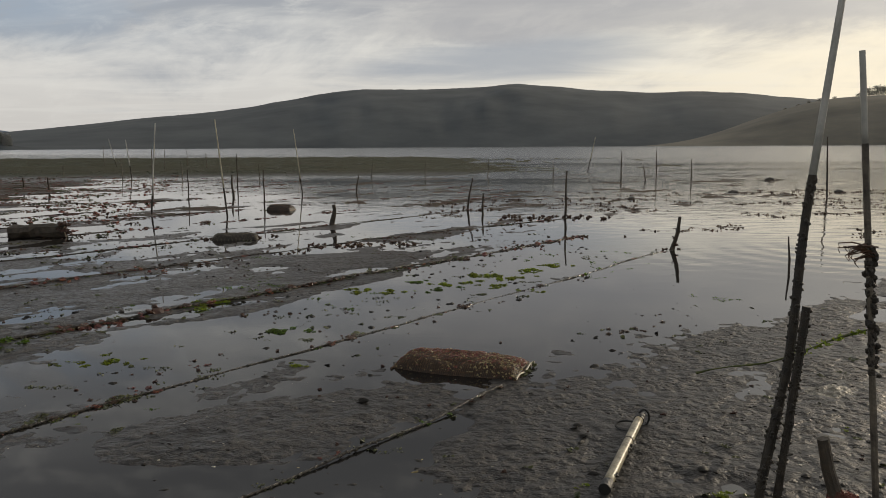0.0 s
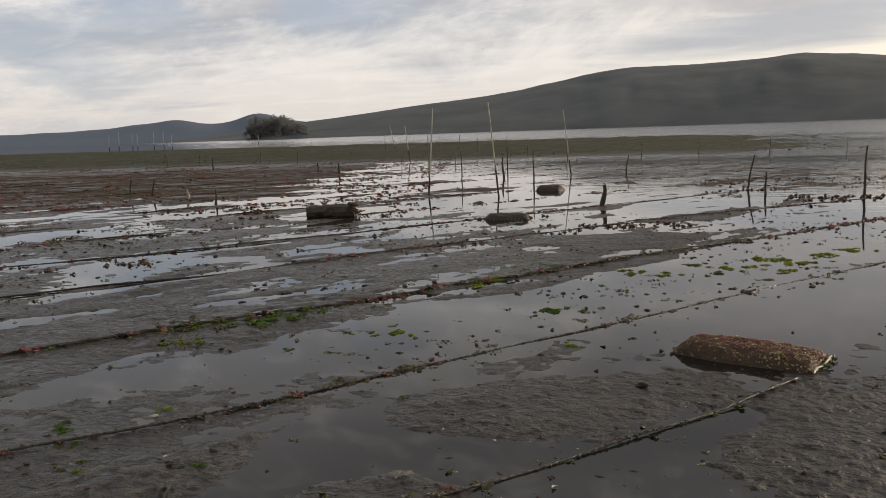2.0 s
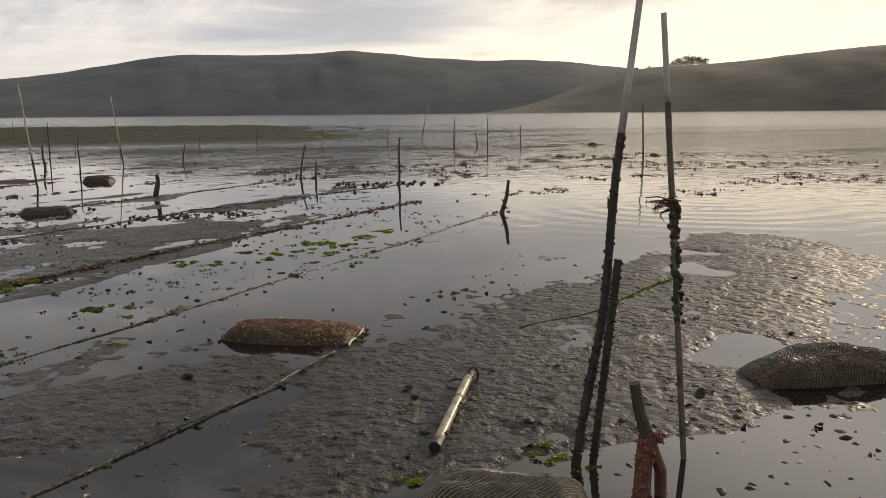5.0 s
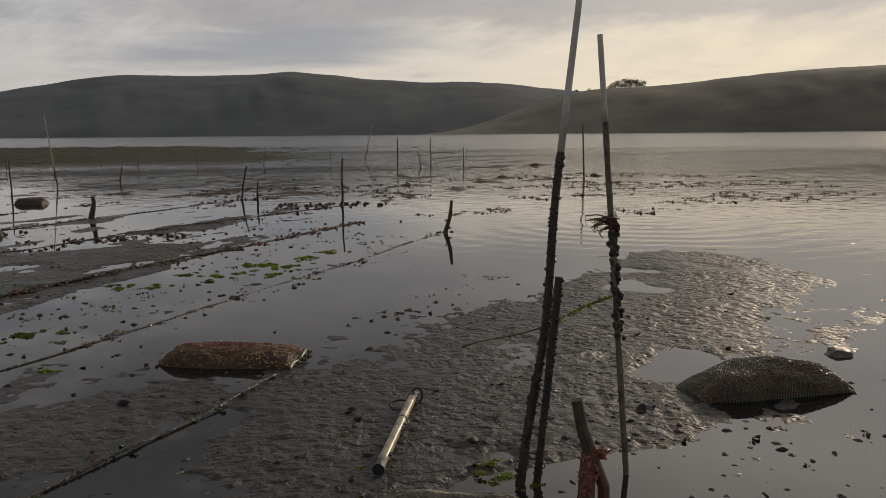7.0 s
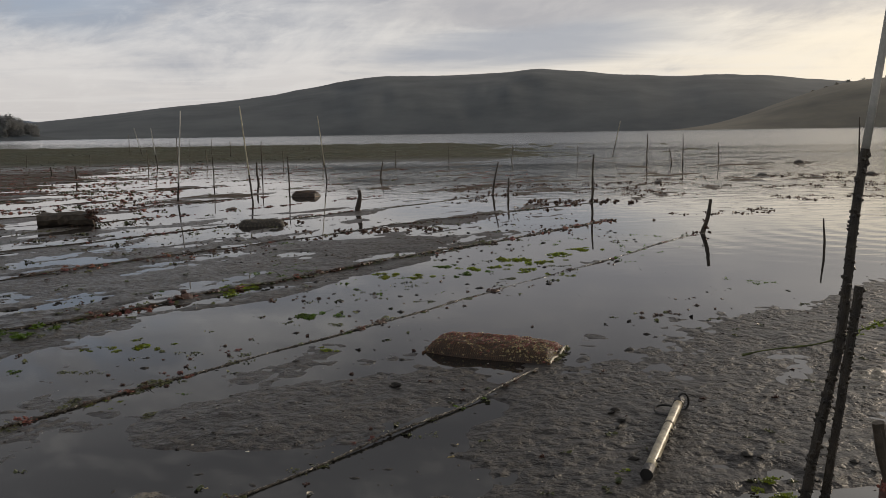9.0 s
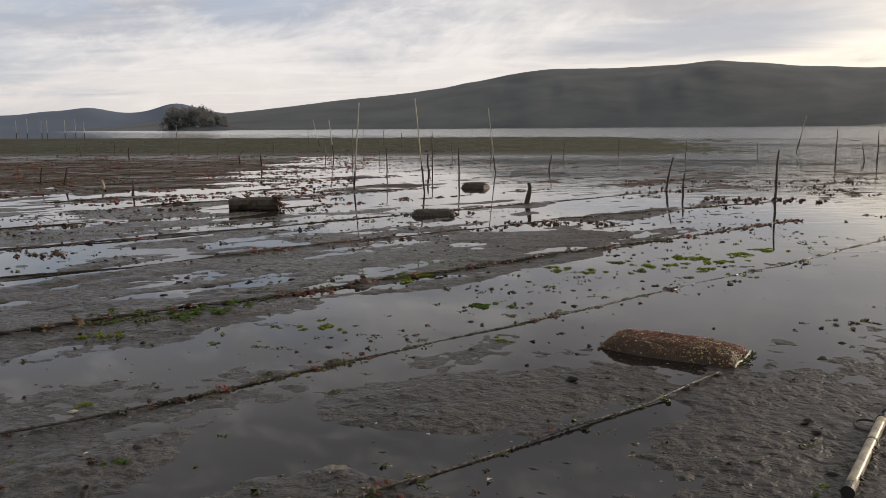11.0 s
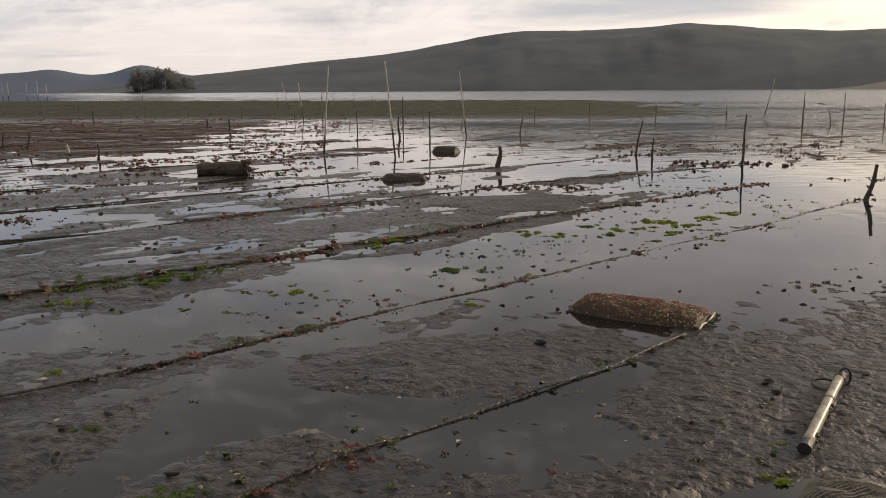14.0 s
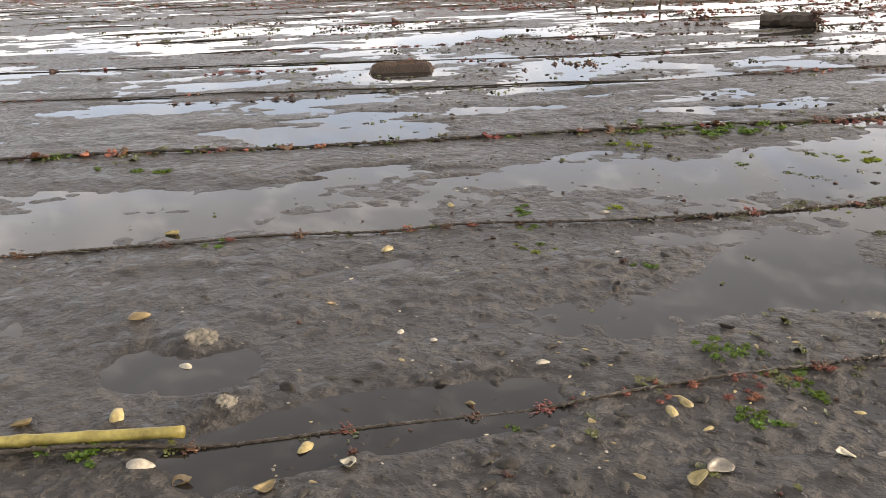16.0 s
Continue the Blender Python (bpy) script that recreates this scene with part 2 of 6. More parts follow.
def mud_material():
    mat = bpy.data.materials.new("wet_mud")
    mat.use_nodes = True
    nt = mat.node_tree
    bsdf = nt.nodes["Principled BSDF"]
    geo = nt.nodes.new("ShaderNodeNewGeometry")

    def noise_(s, detail=5, rgh=0.6, stretch=None, warp=0.0):
        n = nt.nodes.new("ShaderNodeTexNoise")
        n.inputs["Scale"].default_value, n.inputs["Detail"].default_value, n.inputs["Roughness"].default_value = s, detail, rgh
        n.inputs["Distortion"].default_value = warp
        src = geo.outputs["Position"]
        if stretch:
            m = nt.nodes.new("ShaderNodeMapping")
            m.inputs["Rotation"].default_value = (0, 0, radians(stretch[0]))
            m.inputs["Scale"].default_value = (stretch[1], stretch[2], 1)
            nt.links.new(src, m.inputs[0])
            src = m.outputs[0]
        nt.links.new(src, n.inputs[0])
        return n.outputs[0]

    def rng(v, a, b, c=0.0, d=1.0):
        n = nt.nodes.new("ShaderNodeMapRange")
        nt.links.new(v, n.inputs[0])
        for i, q in enumerate((a, b, c, d)):
            n.inputs[i + 1].default_value = q
        return n.outputs[0]

    def mixc(f, a, b):
        n = nt.nodes.new("ShaderNodeMix")
        n.data_type = "RGBA"
        nt.links.new(f, n.inputs[0])
        for s, v in ((n.inputs[6], a), (n.inputs[7], b)):
            if isinstance(v, tuple):
                s.default_value = (*v, 1)
            else:
                nt.links.new(v, s)
        return n.outputs[2]

    def mul(a, b):
        n = nt.nodes.new("ShaderNodeMath")
        n.operation = "MULTIPLY"
        nt.links.new(a, n.inputs[0])
        nt.links.new(b, n.inputs[1])
        return n.outputs[0]

    patch, grain = noise_(1.1, 4), noise_(16, 6, 0.7)
    speck, fuzz = noise_(60, 2, 0.5), noise_(46, 5, 0.72)
    place = nt.nodes.new("ShaderNodeSeparateXYZ")
    nt.links.new(geo.outputs["Position"], place.inputs[0])
    # fluffy cast-up silt to the west, smooth wet lumps to the east
    fluffy = rng(place.outputs[0], -1.6, 0.6, 1.0, 0.0)
    base = mixc(rng(patch, 0.35, 0.65), (0.015, 0.0137, 0.0126), (0.032, 0.029, 0.0265))
    base = mixc(rng(grain, 0.42, 0.85), base, (0.062, 0.056, 0.051))
    clump = noise_(17, 5, 0.60)
    lumps = noise_(14, 3, 0.5)
    zone = rng(noise_(1.7, 4, 0.6, (-17.5, 0.6, 1.3)), 0.36, 0.58, 0.25, 1.0)
    raised = mul(zone, rng(clump, 0.45, 0.64))
    crest = mul(raised, rng(fuzz, 0.34, 0.62, 0.30, 1.0))
    base = mixc(mul(crest, mul(rng(noise_(3.0, 4), 0.35, 0.6, 0.45, 1.0), rng(fluffy, 0.0, 1.0, 0.55, 1.0))), base, (0.235, 0.215, 0.195))
    base = mixc(rng(speck, 0.71, 0.75, 0, 0.6), base, (0.36, 0.33, 0.27))
    # eelgrass mat on the far flat
    sep = nt.nodes.new("ShaderNodeSeparateXYZ")
    nt.links.new(geo.outputs["Position"], sep.inputs[0])
    far = rng(sep.outputs[1], 36, 52)
    mid = mul(mul(rng(sep.outputs[1], 9, 22), rng(sep.outputs[1], 34, 46, 1.0, 0.0)), rng(noise_(0.9, 6, 0.75, (46, 0.4, 1.4)), 0.38, 0.50, 0, 0.95))
    base = mixc(mid, base, mixc(rng(noise_(2.6, 4, 0.7), 0.42, 0.60), (0.080, 0.040, 0.026), (0.050, 0.046, 0.022)))
    grass = mul(far, rng(noise_(0.12, 5, 0.65, (20, 0.5, 1.6)), 0.26, 0.40))
    base = mixc(grass, base, mixc(rng(noise_(0.5, 6, 0.75, (4, 0.25, 1.5)), 0.40, 0.60), (0.040, 0.046, 0.020), (0.066, 0.056, 0.028)))
    nt.links.new(base, bsdf.inputs["Base Color"])
    dull = nt.nodes.new("ShaderNodeMath")
    dull.operation = "MAXIMUM"
    wet = nt.nodes.new("ShaderNodeMath")
    wet.operation = "MULTIPLY_ADD"
    nt.links.new(fluffy, wet.inputs[0])
    wet.inputs[1].default_value = -0.13
    nt.links.new(rng(crest, 0.0, 1.0, 0.43, 0.82), wet.inputs[2])
    nt.links.new(wet.outputs[0], dull.inputs[0])
    weedy = nt.nodes.new("ShaderNodeMath")
    weedy.operation = "MAXIMUM"
    nt.links.new(rng(far, 0.2, 0.9, 0.0, 0.85), weedy.inputs[0])
    nt.links.new(rng(mid, 0.1, 0.9, 0.0, 0.80), weedy.inputs[1])
    nt.links.new(weedy.outputs[0], dull.inputs[1])
    nt.links.new(dull.outputs[0], bsdf.inputs["Roughness"])
    bsdf.inputs["Specular IOR Level"].default_value = 0.24

    def bump(height, strength, distance, under=None):
        n = nt.nodes.new("ShaderNodeBump")
        n.inputs["Distance"].default_value = distance
        nt.links.new(height, n.inputs["Height"])
        nt.links.new(strength, n.inputs["Strength"])
        if under is not None:
            nt.links.new(under, n.inputs["Normal"])
        return n.outputs[0]

    normal = bump(rng(lumps, 0.28, 0.78), mul(rng(zone, 0.2, 1.0, 0.25, 1.0), rng(fluffy, 0.0, 1.0, 1.0, 0.22)), 0.028)
    normal = bump(mul(raised, rng(fuzz, 0.30, 0.70, 0.50, 1.0)), rng(fluffy, 0.0, 1.0, 0.40, 1.0), 0.026, normal)
    normal = bump(noise_(110, 4, 0.65), rng(crest, 0.0, 1.0, 0.10, 1.0), 0.004, normal)
    nt.links.new(normal, bsdf.inputs["Normal"])
    return mat


def water_material():
    mat = bpy.data.materials.new("murky_water")
    mat.use_nodes = True
    nt = mat.node_tree
    bsdf = nt.nodes["Principled BSDF"]
    bsdf.inputs["Roughness"].default_value = 0.02
    bsdf.inputs["IOR"].default_value = 1.38
    geo = nt.nodes.new("ShaderNodeNewGeometry")
    n0 = nt.nodes.new("ShaderNodeTexNoise")
    n0.inputs["Scale"].default_value, n0.inputs["Detail"].default_value = 0.8, 5
    nt.links.new(geo.outputs["Position"], n0.inputs[0])
    mx = nt.nodes.new("ShaderNodeMix")
    mx.data_type = "RGBA"
    nt.links.new(n0.outputs[0], mx.inputs[0])
    mx.inputs[6].default_value, mx.inputs[7].default_value = (0.013, 0.0125, 0.012, 1), (0.024, 0.0225, 0.021, 1)
    nt.links.new(mx.outputs[2], bsdf.inputs["Base Color"])
    # wind ripples, growing towards the open bay
    sep = nt.nodes.new("ShaderNodeSeparateXYZ")
    nt.links.new(geo.outputs["Position"], sep.inputs[0])
    dot = nt.nodes.new("ShaderNodeMath")
    dot.operation = "MULTIPLY_ADD"
    nt.links.new(sep.outputs[0], dot.inputs[0])
    dot.inputs[1].default_value = 1.6
    nt.links.new(sep.outputs[1], dot.inputs[2])
    grow = nt.nodes.new("ShaderNodeMapRange")
    nt.links.new(dot.outputs[0], grow.inputs[0])
    grow.inputs[1].default_value, grow.inputs[2].default_value = 14, 75
    grow.inputs[3].default_value, grow.inputs[4].default_value = 0.002, 0.06
    m = nt.nodes.new("ShaderNodeMapping")
    m.inputs["Rotation"].default_value, m.inputs["Scale"].default_value = (0, 0, radians(-20)), (0.6, 1.5, 1)
    nt.links.new(geo.outputs["Position"], m.inputs[0])
    w = nt.nodes.new("ShaderNodeTexNoise")
    w.inputs["Scale"].default_value, w.inputs["Detail"].default_value, w.inputs["Distortion"].default_value = 2.2, 4, 0.5
    nt.links.new(m.outputs[0], w.inputs[0])
    # calm slicks and ruffled streaks
    m2 = nt.nodes.new("ShaderNodeMapping")
    m2.inputs["Rotation"].default_value, m2.inputs["Scale"].default_value = (0, 0, radians(8)), (0.35, 1.6, 1)
    nt.links.new(geo.outputs["Position"], m2.inputs[0])
    slick = nt.nodes.new("ShaderNodeTexNoise")
    slick.inputs["Scale"].default_value, slick.inputs["Detail"].default_value = 0.055, 6
    nt.links.new(m2.outputs[0], slick.inputs[0])
    calm = nt.nodes.new("ShaderNodeMapRange")
    nt.links.new(slick.outputs[0], calm.inputs[0])
    calm.inputs[1].default_value, calm.inputs[2].default_value = 0.40, 0.60
    calm.inputs[3].default_value, calm.inputs[4].default_value = 0.25, 1.25
    amount = nt.nodes.new("ShaderNodeMath")
    amount.operation = "MULTIPLY"
    nt.links.new(grow.outputs[0], amount.inputs[0])
    nt.links.new(calm.outputs[0], amount.inputs[1])
    # rings spreading over the still water
    rings = nt.nodes.new("ShaderNodeTexWave")
    rings.wave_type, rings.rings_direction, rings.wave_profile = "RINGS", "Z", "SIN"
    rings.inputs["Scale"].default_value, rings.inputs["Distortion"].default_value = 0.62, 3.0
    rings.inputs["Detail"].default_value, rings.inputs["Detail Scale"].default_value = 1.0, 0.6
    m3 = nt.nodes.new("ShaderNodeMapping")
    m3.inputs["Location"].default_value = (-8.3, -11.6, 0)
    nt.links.new(geo.outputs["Position"], m3.inputs[0])
    nt.links.new(m3.outputs[0], rings.inputs[0])
    away = nt.nodes.new("ShaderNodeVectorMath")
    away.operation = "LENGTH"
    nt.links.new(m3.outputs[0], away.inputs[0])
    fade = nt.nodes.new("ShaderNodeMapRange")
    nt.links.new(away.outputs["Value"], fade.inputs[0])
    fade.inputs[1].default_value, fade.inputs[2].default_value = 1.5, 5.5
    fade.inputs[3].default_value, fade.inputs[4].default_value = 0.0022, 0.0
    b0 = nt.nodes.new("ShaderNodeBump")
    b0.inputs["Strength"].default_value = 1.0
    nt.links.new(fade.outputs[0], b0.inputs["Distance"])
    nt.links.new(rings.outputs[1], b0.inputs["Height"])
    b = nt.nodes.new("ShaderNodeBump")
    nt.links.new(amount.outputs[0], b.inputs["Distance"])
    b.inputs["Strength"].default_value = 0.6
    nt.links.new(w.outputs[0], b.inputs["Height"])
    nt.links.new(b0.outputs[0], b.inputs["Normal"])
    nt.links.new(b.outputs[0], bsdf.inputs["Normal"])
    gloss = nt.nodes.new("ShaderNodeMapRange")
    nt.links.new(dot.outputs[0], gloss.inputs[0])
    gloss.inputs[1].default_value, gloss.inputs[2].default_value = 40, 160
    gloss.inputs[3].default_value, gloss.inputs[4].default_value = 0.02, 0.16
    nt.links.new(gloss.outputs[0], bsdf.inputs["Roughness"])
    return mat


MUD, WATER = mud_material(), water_material()
# scrub tone shifted to blue-grey to stand for distance haze
HILL = material("hazy_hill_scrub", (0.036, 0.047, 0.056), (0.098, 0.110, 0.116), 0.007, (0.8, 1.0), coords="Object")
# warm tone painted in place of the golden haze before this hill
WARM_HAZE_HILL = material("warm_haze_hill", (0.054, 0.053, 0.044), (0.145, 0.134, 0.102), 0.009, (0.8, 1.0), coords="Object")
# aerial haze is put into this blue-grey base colour
FAR_HILL = material("far_hill_haze", (0.080, 0.110, 0.160), (0.110, 0.142, 0.195), 0.002, (0.9, 1.0))
# leaf colour lightened to imitate haze over the far ridge trees
TREE_LEAF = material("haze_paled_foliage", (0.16, 0.15, 0.125), (0.26, 0.24, 0.20), 0.3, (0.7, 0.9))
# grey-white leaf colour carries the haze around the islet grove
GROVE_LEAF = material("hazy_far_foliage", (0.27, 0.28, 0.285), (0.38, 0.38, 0.365), 0.05, (0.9, 1.0), spec=0.0, translucent=0.45)
BARK = material("tree_bark", (0.05, 0.04, 0.03), (0.11, 0.09, 0.07), 0.8, (0.8, 0.95))
PALE = material("weathered_pale_pole", (0.34, 0.33, 0.29), (0.55, 0.53, 0.47), 9, (0.35, 0.6), 0.001, 120)
BAMBOO = material("weathered_bamboo", (0.27, 0.235, 0.16), (0.52, 0.47, 0.35), 10, (0.35, 0.55), 0.001, 140, vary=0.15)
FOULED = material("fouled_dark_pole", (0.012, 0.010, 0.008), (0.055, 0.042, 0.026), 22, (0.35, 0.7), 0.004, 160)
STAKE = material("old_wooden_stake", (0.020, 0.016, 0.012), (0.085, 0.062, 0.042), 14, (0.5, 0.8), 0.003, 90, vary=0.2)
WORN_POLE = material("worn_grey_brown_pole", (0.030, 0.024, 0.018), (0.22, 0.185, 0.135), 12, (0.4, 0.7), 0.003, 120)
RED_BARK = material("red_algae_on_wood", (0.05, 0.020, 0.014), (0.16, 0.062, 0.038), 26, (0.5, 0.8), 0.004, 120)
ROPE = material("fouled_rope", (0.010, 0.008, 0.006), (0.072, 0.056, 0.036), 70, (0.18, 0.40), 0.002, 260)
ROPE_DARK = material("dark_fouled_rope", (0.010, 0.009, 0.007), (0.050, 0.038, 0.024), 24, (0.4, 0.7), 0.003, 200)
LETTUCE = material("sea_lettuce", (0.022, 0.052, 0.006), (0.17, 0.27, 0.020), 22, (0.22, 0.42), vary=0.25, translucent=0.35)
LETTUCE_Y = material("yellow_green_lettuce", (0.045, 0.075, 0.008), (0.42, 0.50, 0.04), 20, (0.25, 0.45), vary=0.2, translucent=0.5)
OLIVE = material("olive_seaweed", (0.030, 0.040, 0.010), (0.12, 0.12, 0.03), 18, (0.25, 0.5), vary=0.25)
EELGRASS = material("eelgrass_blades", (0.026, 0.032, 0.012), (0.074, 0.076, 0.030), 3, (0.4, 0.6), vary=0.3)
RED_WEED = material("red_seaweed", (0.060, 0.018, 0.013), (0.34, 0.105, 0.070), 40, (0.3, 0.5), vary=0.3)
BROWN_WEED = material("brown_seaweed", (0.026, 0.013, 0.008), (0.125, 0.056, 0.028), 24, (0.3, 0.55), vary=0.25)
SHELL_DARK = material("dark_wet_shell", (0.012, 0.011, 0.010), (0.055, 0.049, 0.042), 30, (0.45, 0.75), 0.002, 120, spec=0.25, vary=0.3)
SHELL_PALE = material("pale_shell", (0.20, 0.175, 0.13), (0.62, 0.57, 0.46), 24, (0.25, 0.5), 0.001, 120, vary=0.25)
SHELL_OCHRE = material("ochre_shell", (0.14, 0.10, 0.045), (0.46, 0.36, 0.17), 24, (0.25, 0.5), 0.001, 120, vary=0.25)
NET = material("plastic_netting", (0.050, 0.062, 0.050), (0.26, 0.27, 0.20), 9, (0.22, 0.45))
NET_SHINY = material("shiny_netting", (0.05, 0.046, 0.034), (0.32, 0.29, 0.20), 9, (0.16, 0.32))
NET_RED = material("weedy_netting", (0.030, 0.016, 0.010), (0.22, 0.115, 0.050), 26, (0.35, 0.6))
BAG_MUD = material("muddy_netting", (0.070, 0.058, 0.036), (0.20, 0.165, 0.10), 14, (0.4, 0.6))
BAG_FILL = material("oysters_and_silt", (0.014, 0.012, 0.010), (0.060, 0.048, 0.034), 14, (0.4, 0.7), 0.012, 30)
TUBE = material("stained_plastic_pipe", (0.06, 0.042, 0.018), (0.60, 0.53, 0.36), 15, (0.25, 0.45), 0.0006, 120)
BLACK = material("black_rubber", (0.010, 0.010, 0.010), (0.03, 0.028, 0.025), 20, (0.35, 0.6))
BAMBOO_Y = material("split_yellow_bamboo", (0.14, 0.11, 0.025), (0.50, 0.43, 0.12), 9, (0.3, 0.5), 0.002, 80)
STONE = material("wet_stone", (0.03, 0.027, 0.022), (0.11, 0.095, 0.075), 10, (0.3, 0.6), 0.01, 26)
SAND = material("pale_silt", (0.09, 0.08, 0.062), (0.30, 0.27, 0.21), 18, (0.35, 0.6), 0.010, 60)


# ---- mesh helpers ----
def link_mesh(name, verts, faces, mat, parent=None, label="", smooth=False):
    me = bpy.data.meshes.new(name)
    me.from_pydata(verts, [], faces)
    if smooth:
        me.polygons.foreach_set("use_smooth", [True] * len(me.polygons))
    me.materials.append(mat)
    ob = new(name, me)
    if parent is not None:
        ob.parent = parent
    if label:
        ob["label"] = label
    return ob


def share(name, me, parent, m):
    ob = new(name, me)
    ob.parent = parent
    ob.matrix_basis = m
    ob["kind"] = "stuff"
    return ob


def empty(name, x, y, z=0.0, turn=0.0):
    ob = new(name)
    ob.empty_display_size = 0.1
    ob.matrix_basis = pose(x, y, z, 0, 0, turn)
    return ob


_TABLES = {}


def vnoise(x, y, seed):
    """Smooth value noise in [-1, 1] on arrays."""
    if seed not in _TABLES:
        _TABLES[seed] = np.random.RandomState(seed).rand(256, 256) * 2 - 1
    tb = _TABLES[seed]
    xi, yi = np.floor(x).astype(int), np.floor(y).astype(int)
    fx, fy = x - xi, y - yi
    fx, fy = fx * fx * (3 - 2 * fx), fy * fy * (3 - 2 * fy)
    a, b = tb[xi & 255, yi & 255], tb[(xi + 1) & 255, yi & 255]
    c, d = tb[xi & 255, (yi + 1) & 255], tb[(xi + 1) & 255, (yi + 1) & 255]
    return (a * (1 - fx) + b * fx) * (1 - fy) + (c * (1 - fx) + d * fx) * fy


def fbm(x, y, seed, octaves=4, gain=0.5):
    total, amp, norm = 0, 1.0, 0
    for k in range(octaves):
        total = total + amp * vnoise(x * 2**k + 17.3 * k, y * 2**k + 9.1 * k, seed + k)
        norm += amp
        amp *= gain
    return total / norm


def sweep(points, radius, sides=8, twist=0.0, lobes=0, caps=True, jag=0.0, seed=0):
    """A tube along points; radius a number or a function of 0..1."""
    rnd = random.Random(seed)
    pts = [Vector(p) for p in points]
    verts, faces, n, run, side = [], [], len(pts), 0.0, None
    for i, p in enumerate(pts):
        d = (pts[min(i + 1, n - 1)] - pts[max(i - 1, 0)]).normalized()
        side = side - d * side.dot(d) if side is not None else d.cross(Vector((0, 0, 1)))
        if side.length < 0.05:
            side = d.cross(Vector((1, 0, 0)))
        side.normalize()
        up = side.cross(d)
        if i:
            run += (p - pts[i - 1]).length
        r = radius(i / (n - 1)) if callable(radius) else radius
        for k in range(sides):
            a = 2 * math.pi * k / sides
            q = r * (1 + (0.28 * math.cos(lobes * (a - twist * run)) if lobes else 0) + jag * (rnd.random() - 0.5))
            verts.append(p + side * math.cos(a) * q + up * math.sin(a) * q)
    for i in range(n - 1):
        for k in range(sides):
            k2 = (k + 1) % sides
            faces.append((i * sides + k, i * sides + k2, (i + 1) * sides + k2, (i + 1) * sides + k))
    if caps:
        faces.append(tuple(range(sides - 1, -1, -1)))
        faces.append(tuple((n - 1) * sides + k for k in range(sides)))
    return verts, faces


def line(a, b, n, wob=0.0, seed=0):
    a, b = Vector(a), Vector(b)
    rnd = random.Random(seed)
    ph = [rnd.random() * 6 for _ in range(4)]
    out = []
    for i in range(n):
        u = i / (n - 1)
        p = a.lerp(b, u)
        w = wob * math.sin(math.pi * u)
        out.append(p + Vector((w * math.sin(5 * u + ph[0]), w * math.sin(6 * u + ph[1]), 0.0)))
    return out


def lump(r, seed, flat=0.6, sub=2, rough=0.35):
    """An irregular knob."""
    bm = bmesh.new()
    bmesh.ops.create_icosphere(bm, subdivisions=sub, radius=1.0)
    off = Vector((seed * 3.7, seed * 1.3, seed * 2.1))
    for v in bm.verts:
        k = 1 + rough * noise.noise(v.co * 1.6 + off) + rough * 0.6 * noise.noise(v.co * 4 + off)
        v.co = Vector((v.co.x * k, v.co.y * k, v.co.z * k * flat)) * r
    verts, faces = [v.co.copy() for v in bm.verts], [tuple(v.index for v in f.verts) for f in bm.faces]
    bm.free()
    return verts, faces


def join(parts_):
    verts, faces = [], []
    for v, f in parts_:
        k = len(verts)
        verts += list(v)
        faces += [tuple(i + k for i in q) for q in f]
    return verts, faces


def moved(vf, at, scale=1.0):
    at = Vector(at)
    return [Vector(v) * scale + at for v in vf[0]], vf[1]


def frond_tuft(seed, blades=60, r=0.09, h=0.05, width=0.016):
    """A heap of crumpled thin blades."""
    rnd = random.Random(seed)
    verts, faces = [], []
    for _ in range(blades):
        a, d = rnd.random() * 6.283, r * math.sqrt(rnd.random())
        base = Vector((d * math.cos(a), d * math.sin(a) * 0.7, 0.002 + rnd.random() * 0.35 * h * (1 - d / r)))
        head = rnd.random() * 6.283
        fwd = Vector((math.cos(head), math.sin(head), 0.15 + rnd.random() * 0.9))
        side = Vector((-math.sin(head), math.cos(head), rnd.uniform(-0.7, 0.7)))
        length, w = width * rnd.uniform(1.0, 2.4), width * rnd.uniform(0.5, 1.2)
        rows, k = 4, len(verts)
        for i in range(rows):
            u = i / (rows - 1)
            c = base + fwd * length * u - Vector((0, 0, length * 0.9 * u * u))
            c.z = max(c.z, 0.002)
            ww = w * (0.5 + math.sin(math.pi * min(u * 0.8 + 0.15, 1)))
            wave = Vector((0, 0, rnd.uniform(-0.4, 0.4) * w))
            verts += [c - side * ww * 0.5 + wave, c + side * ww * 0.5 - wave]
        for i in range(rows - 1):
            faces.append((k + 2 * i, k + 2 * i + 1, k + 2 * i + 3, k + 2 * i + 2))
    return verts, faces


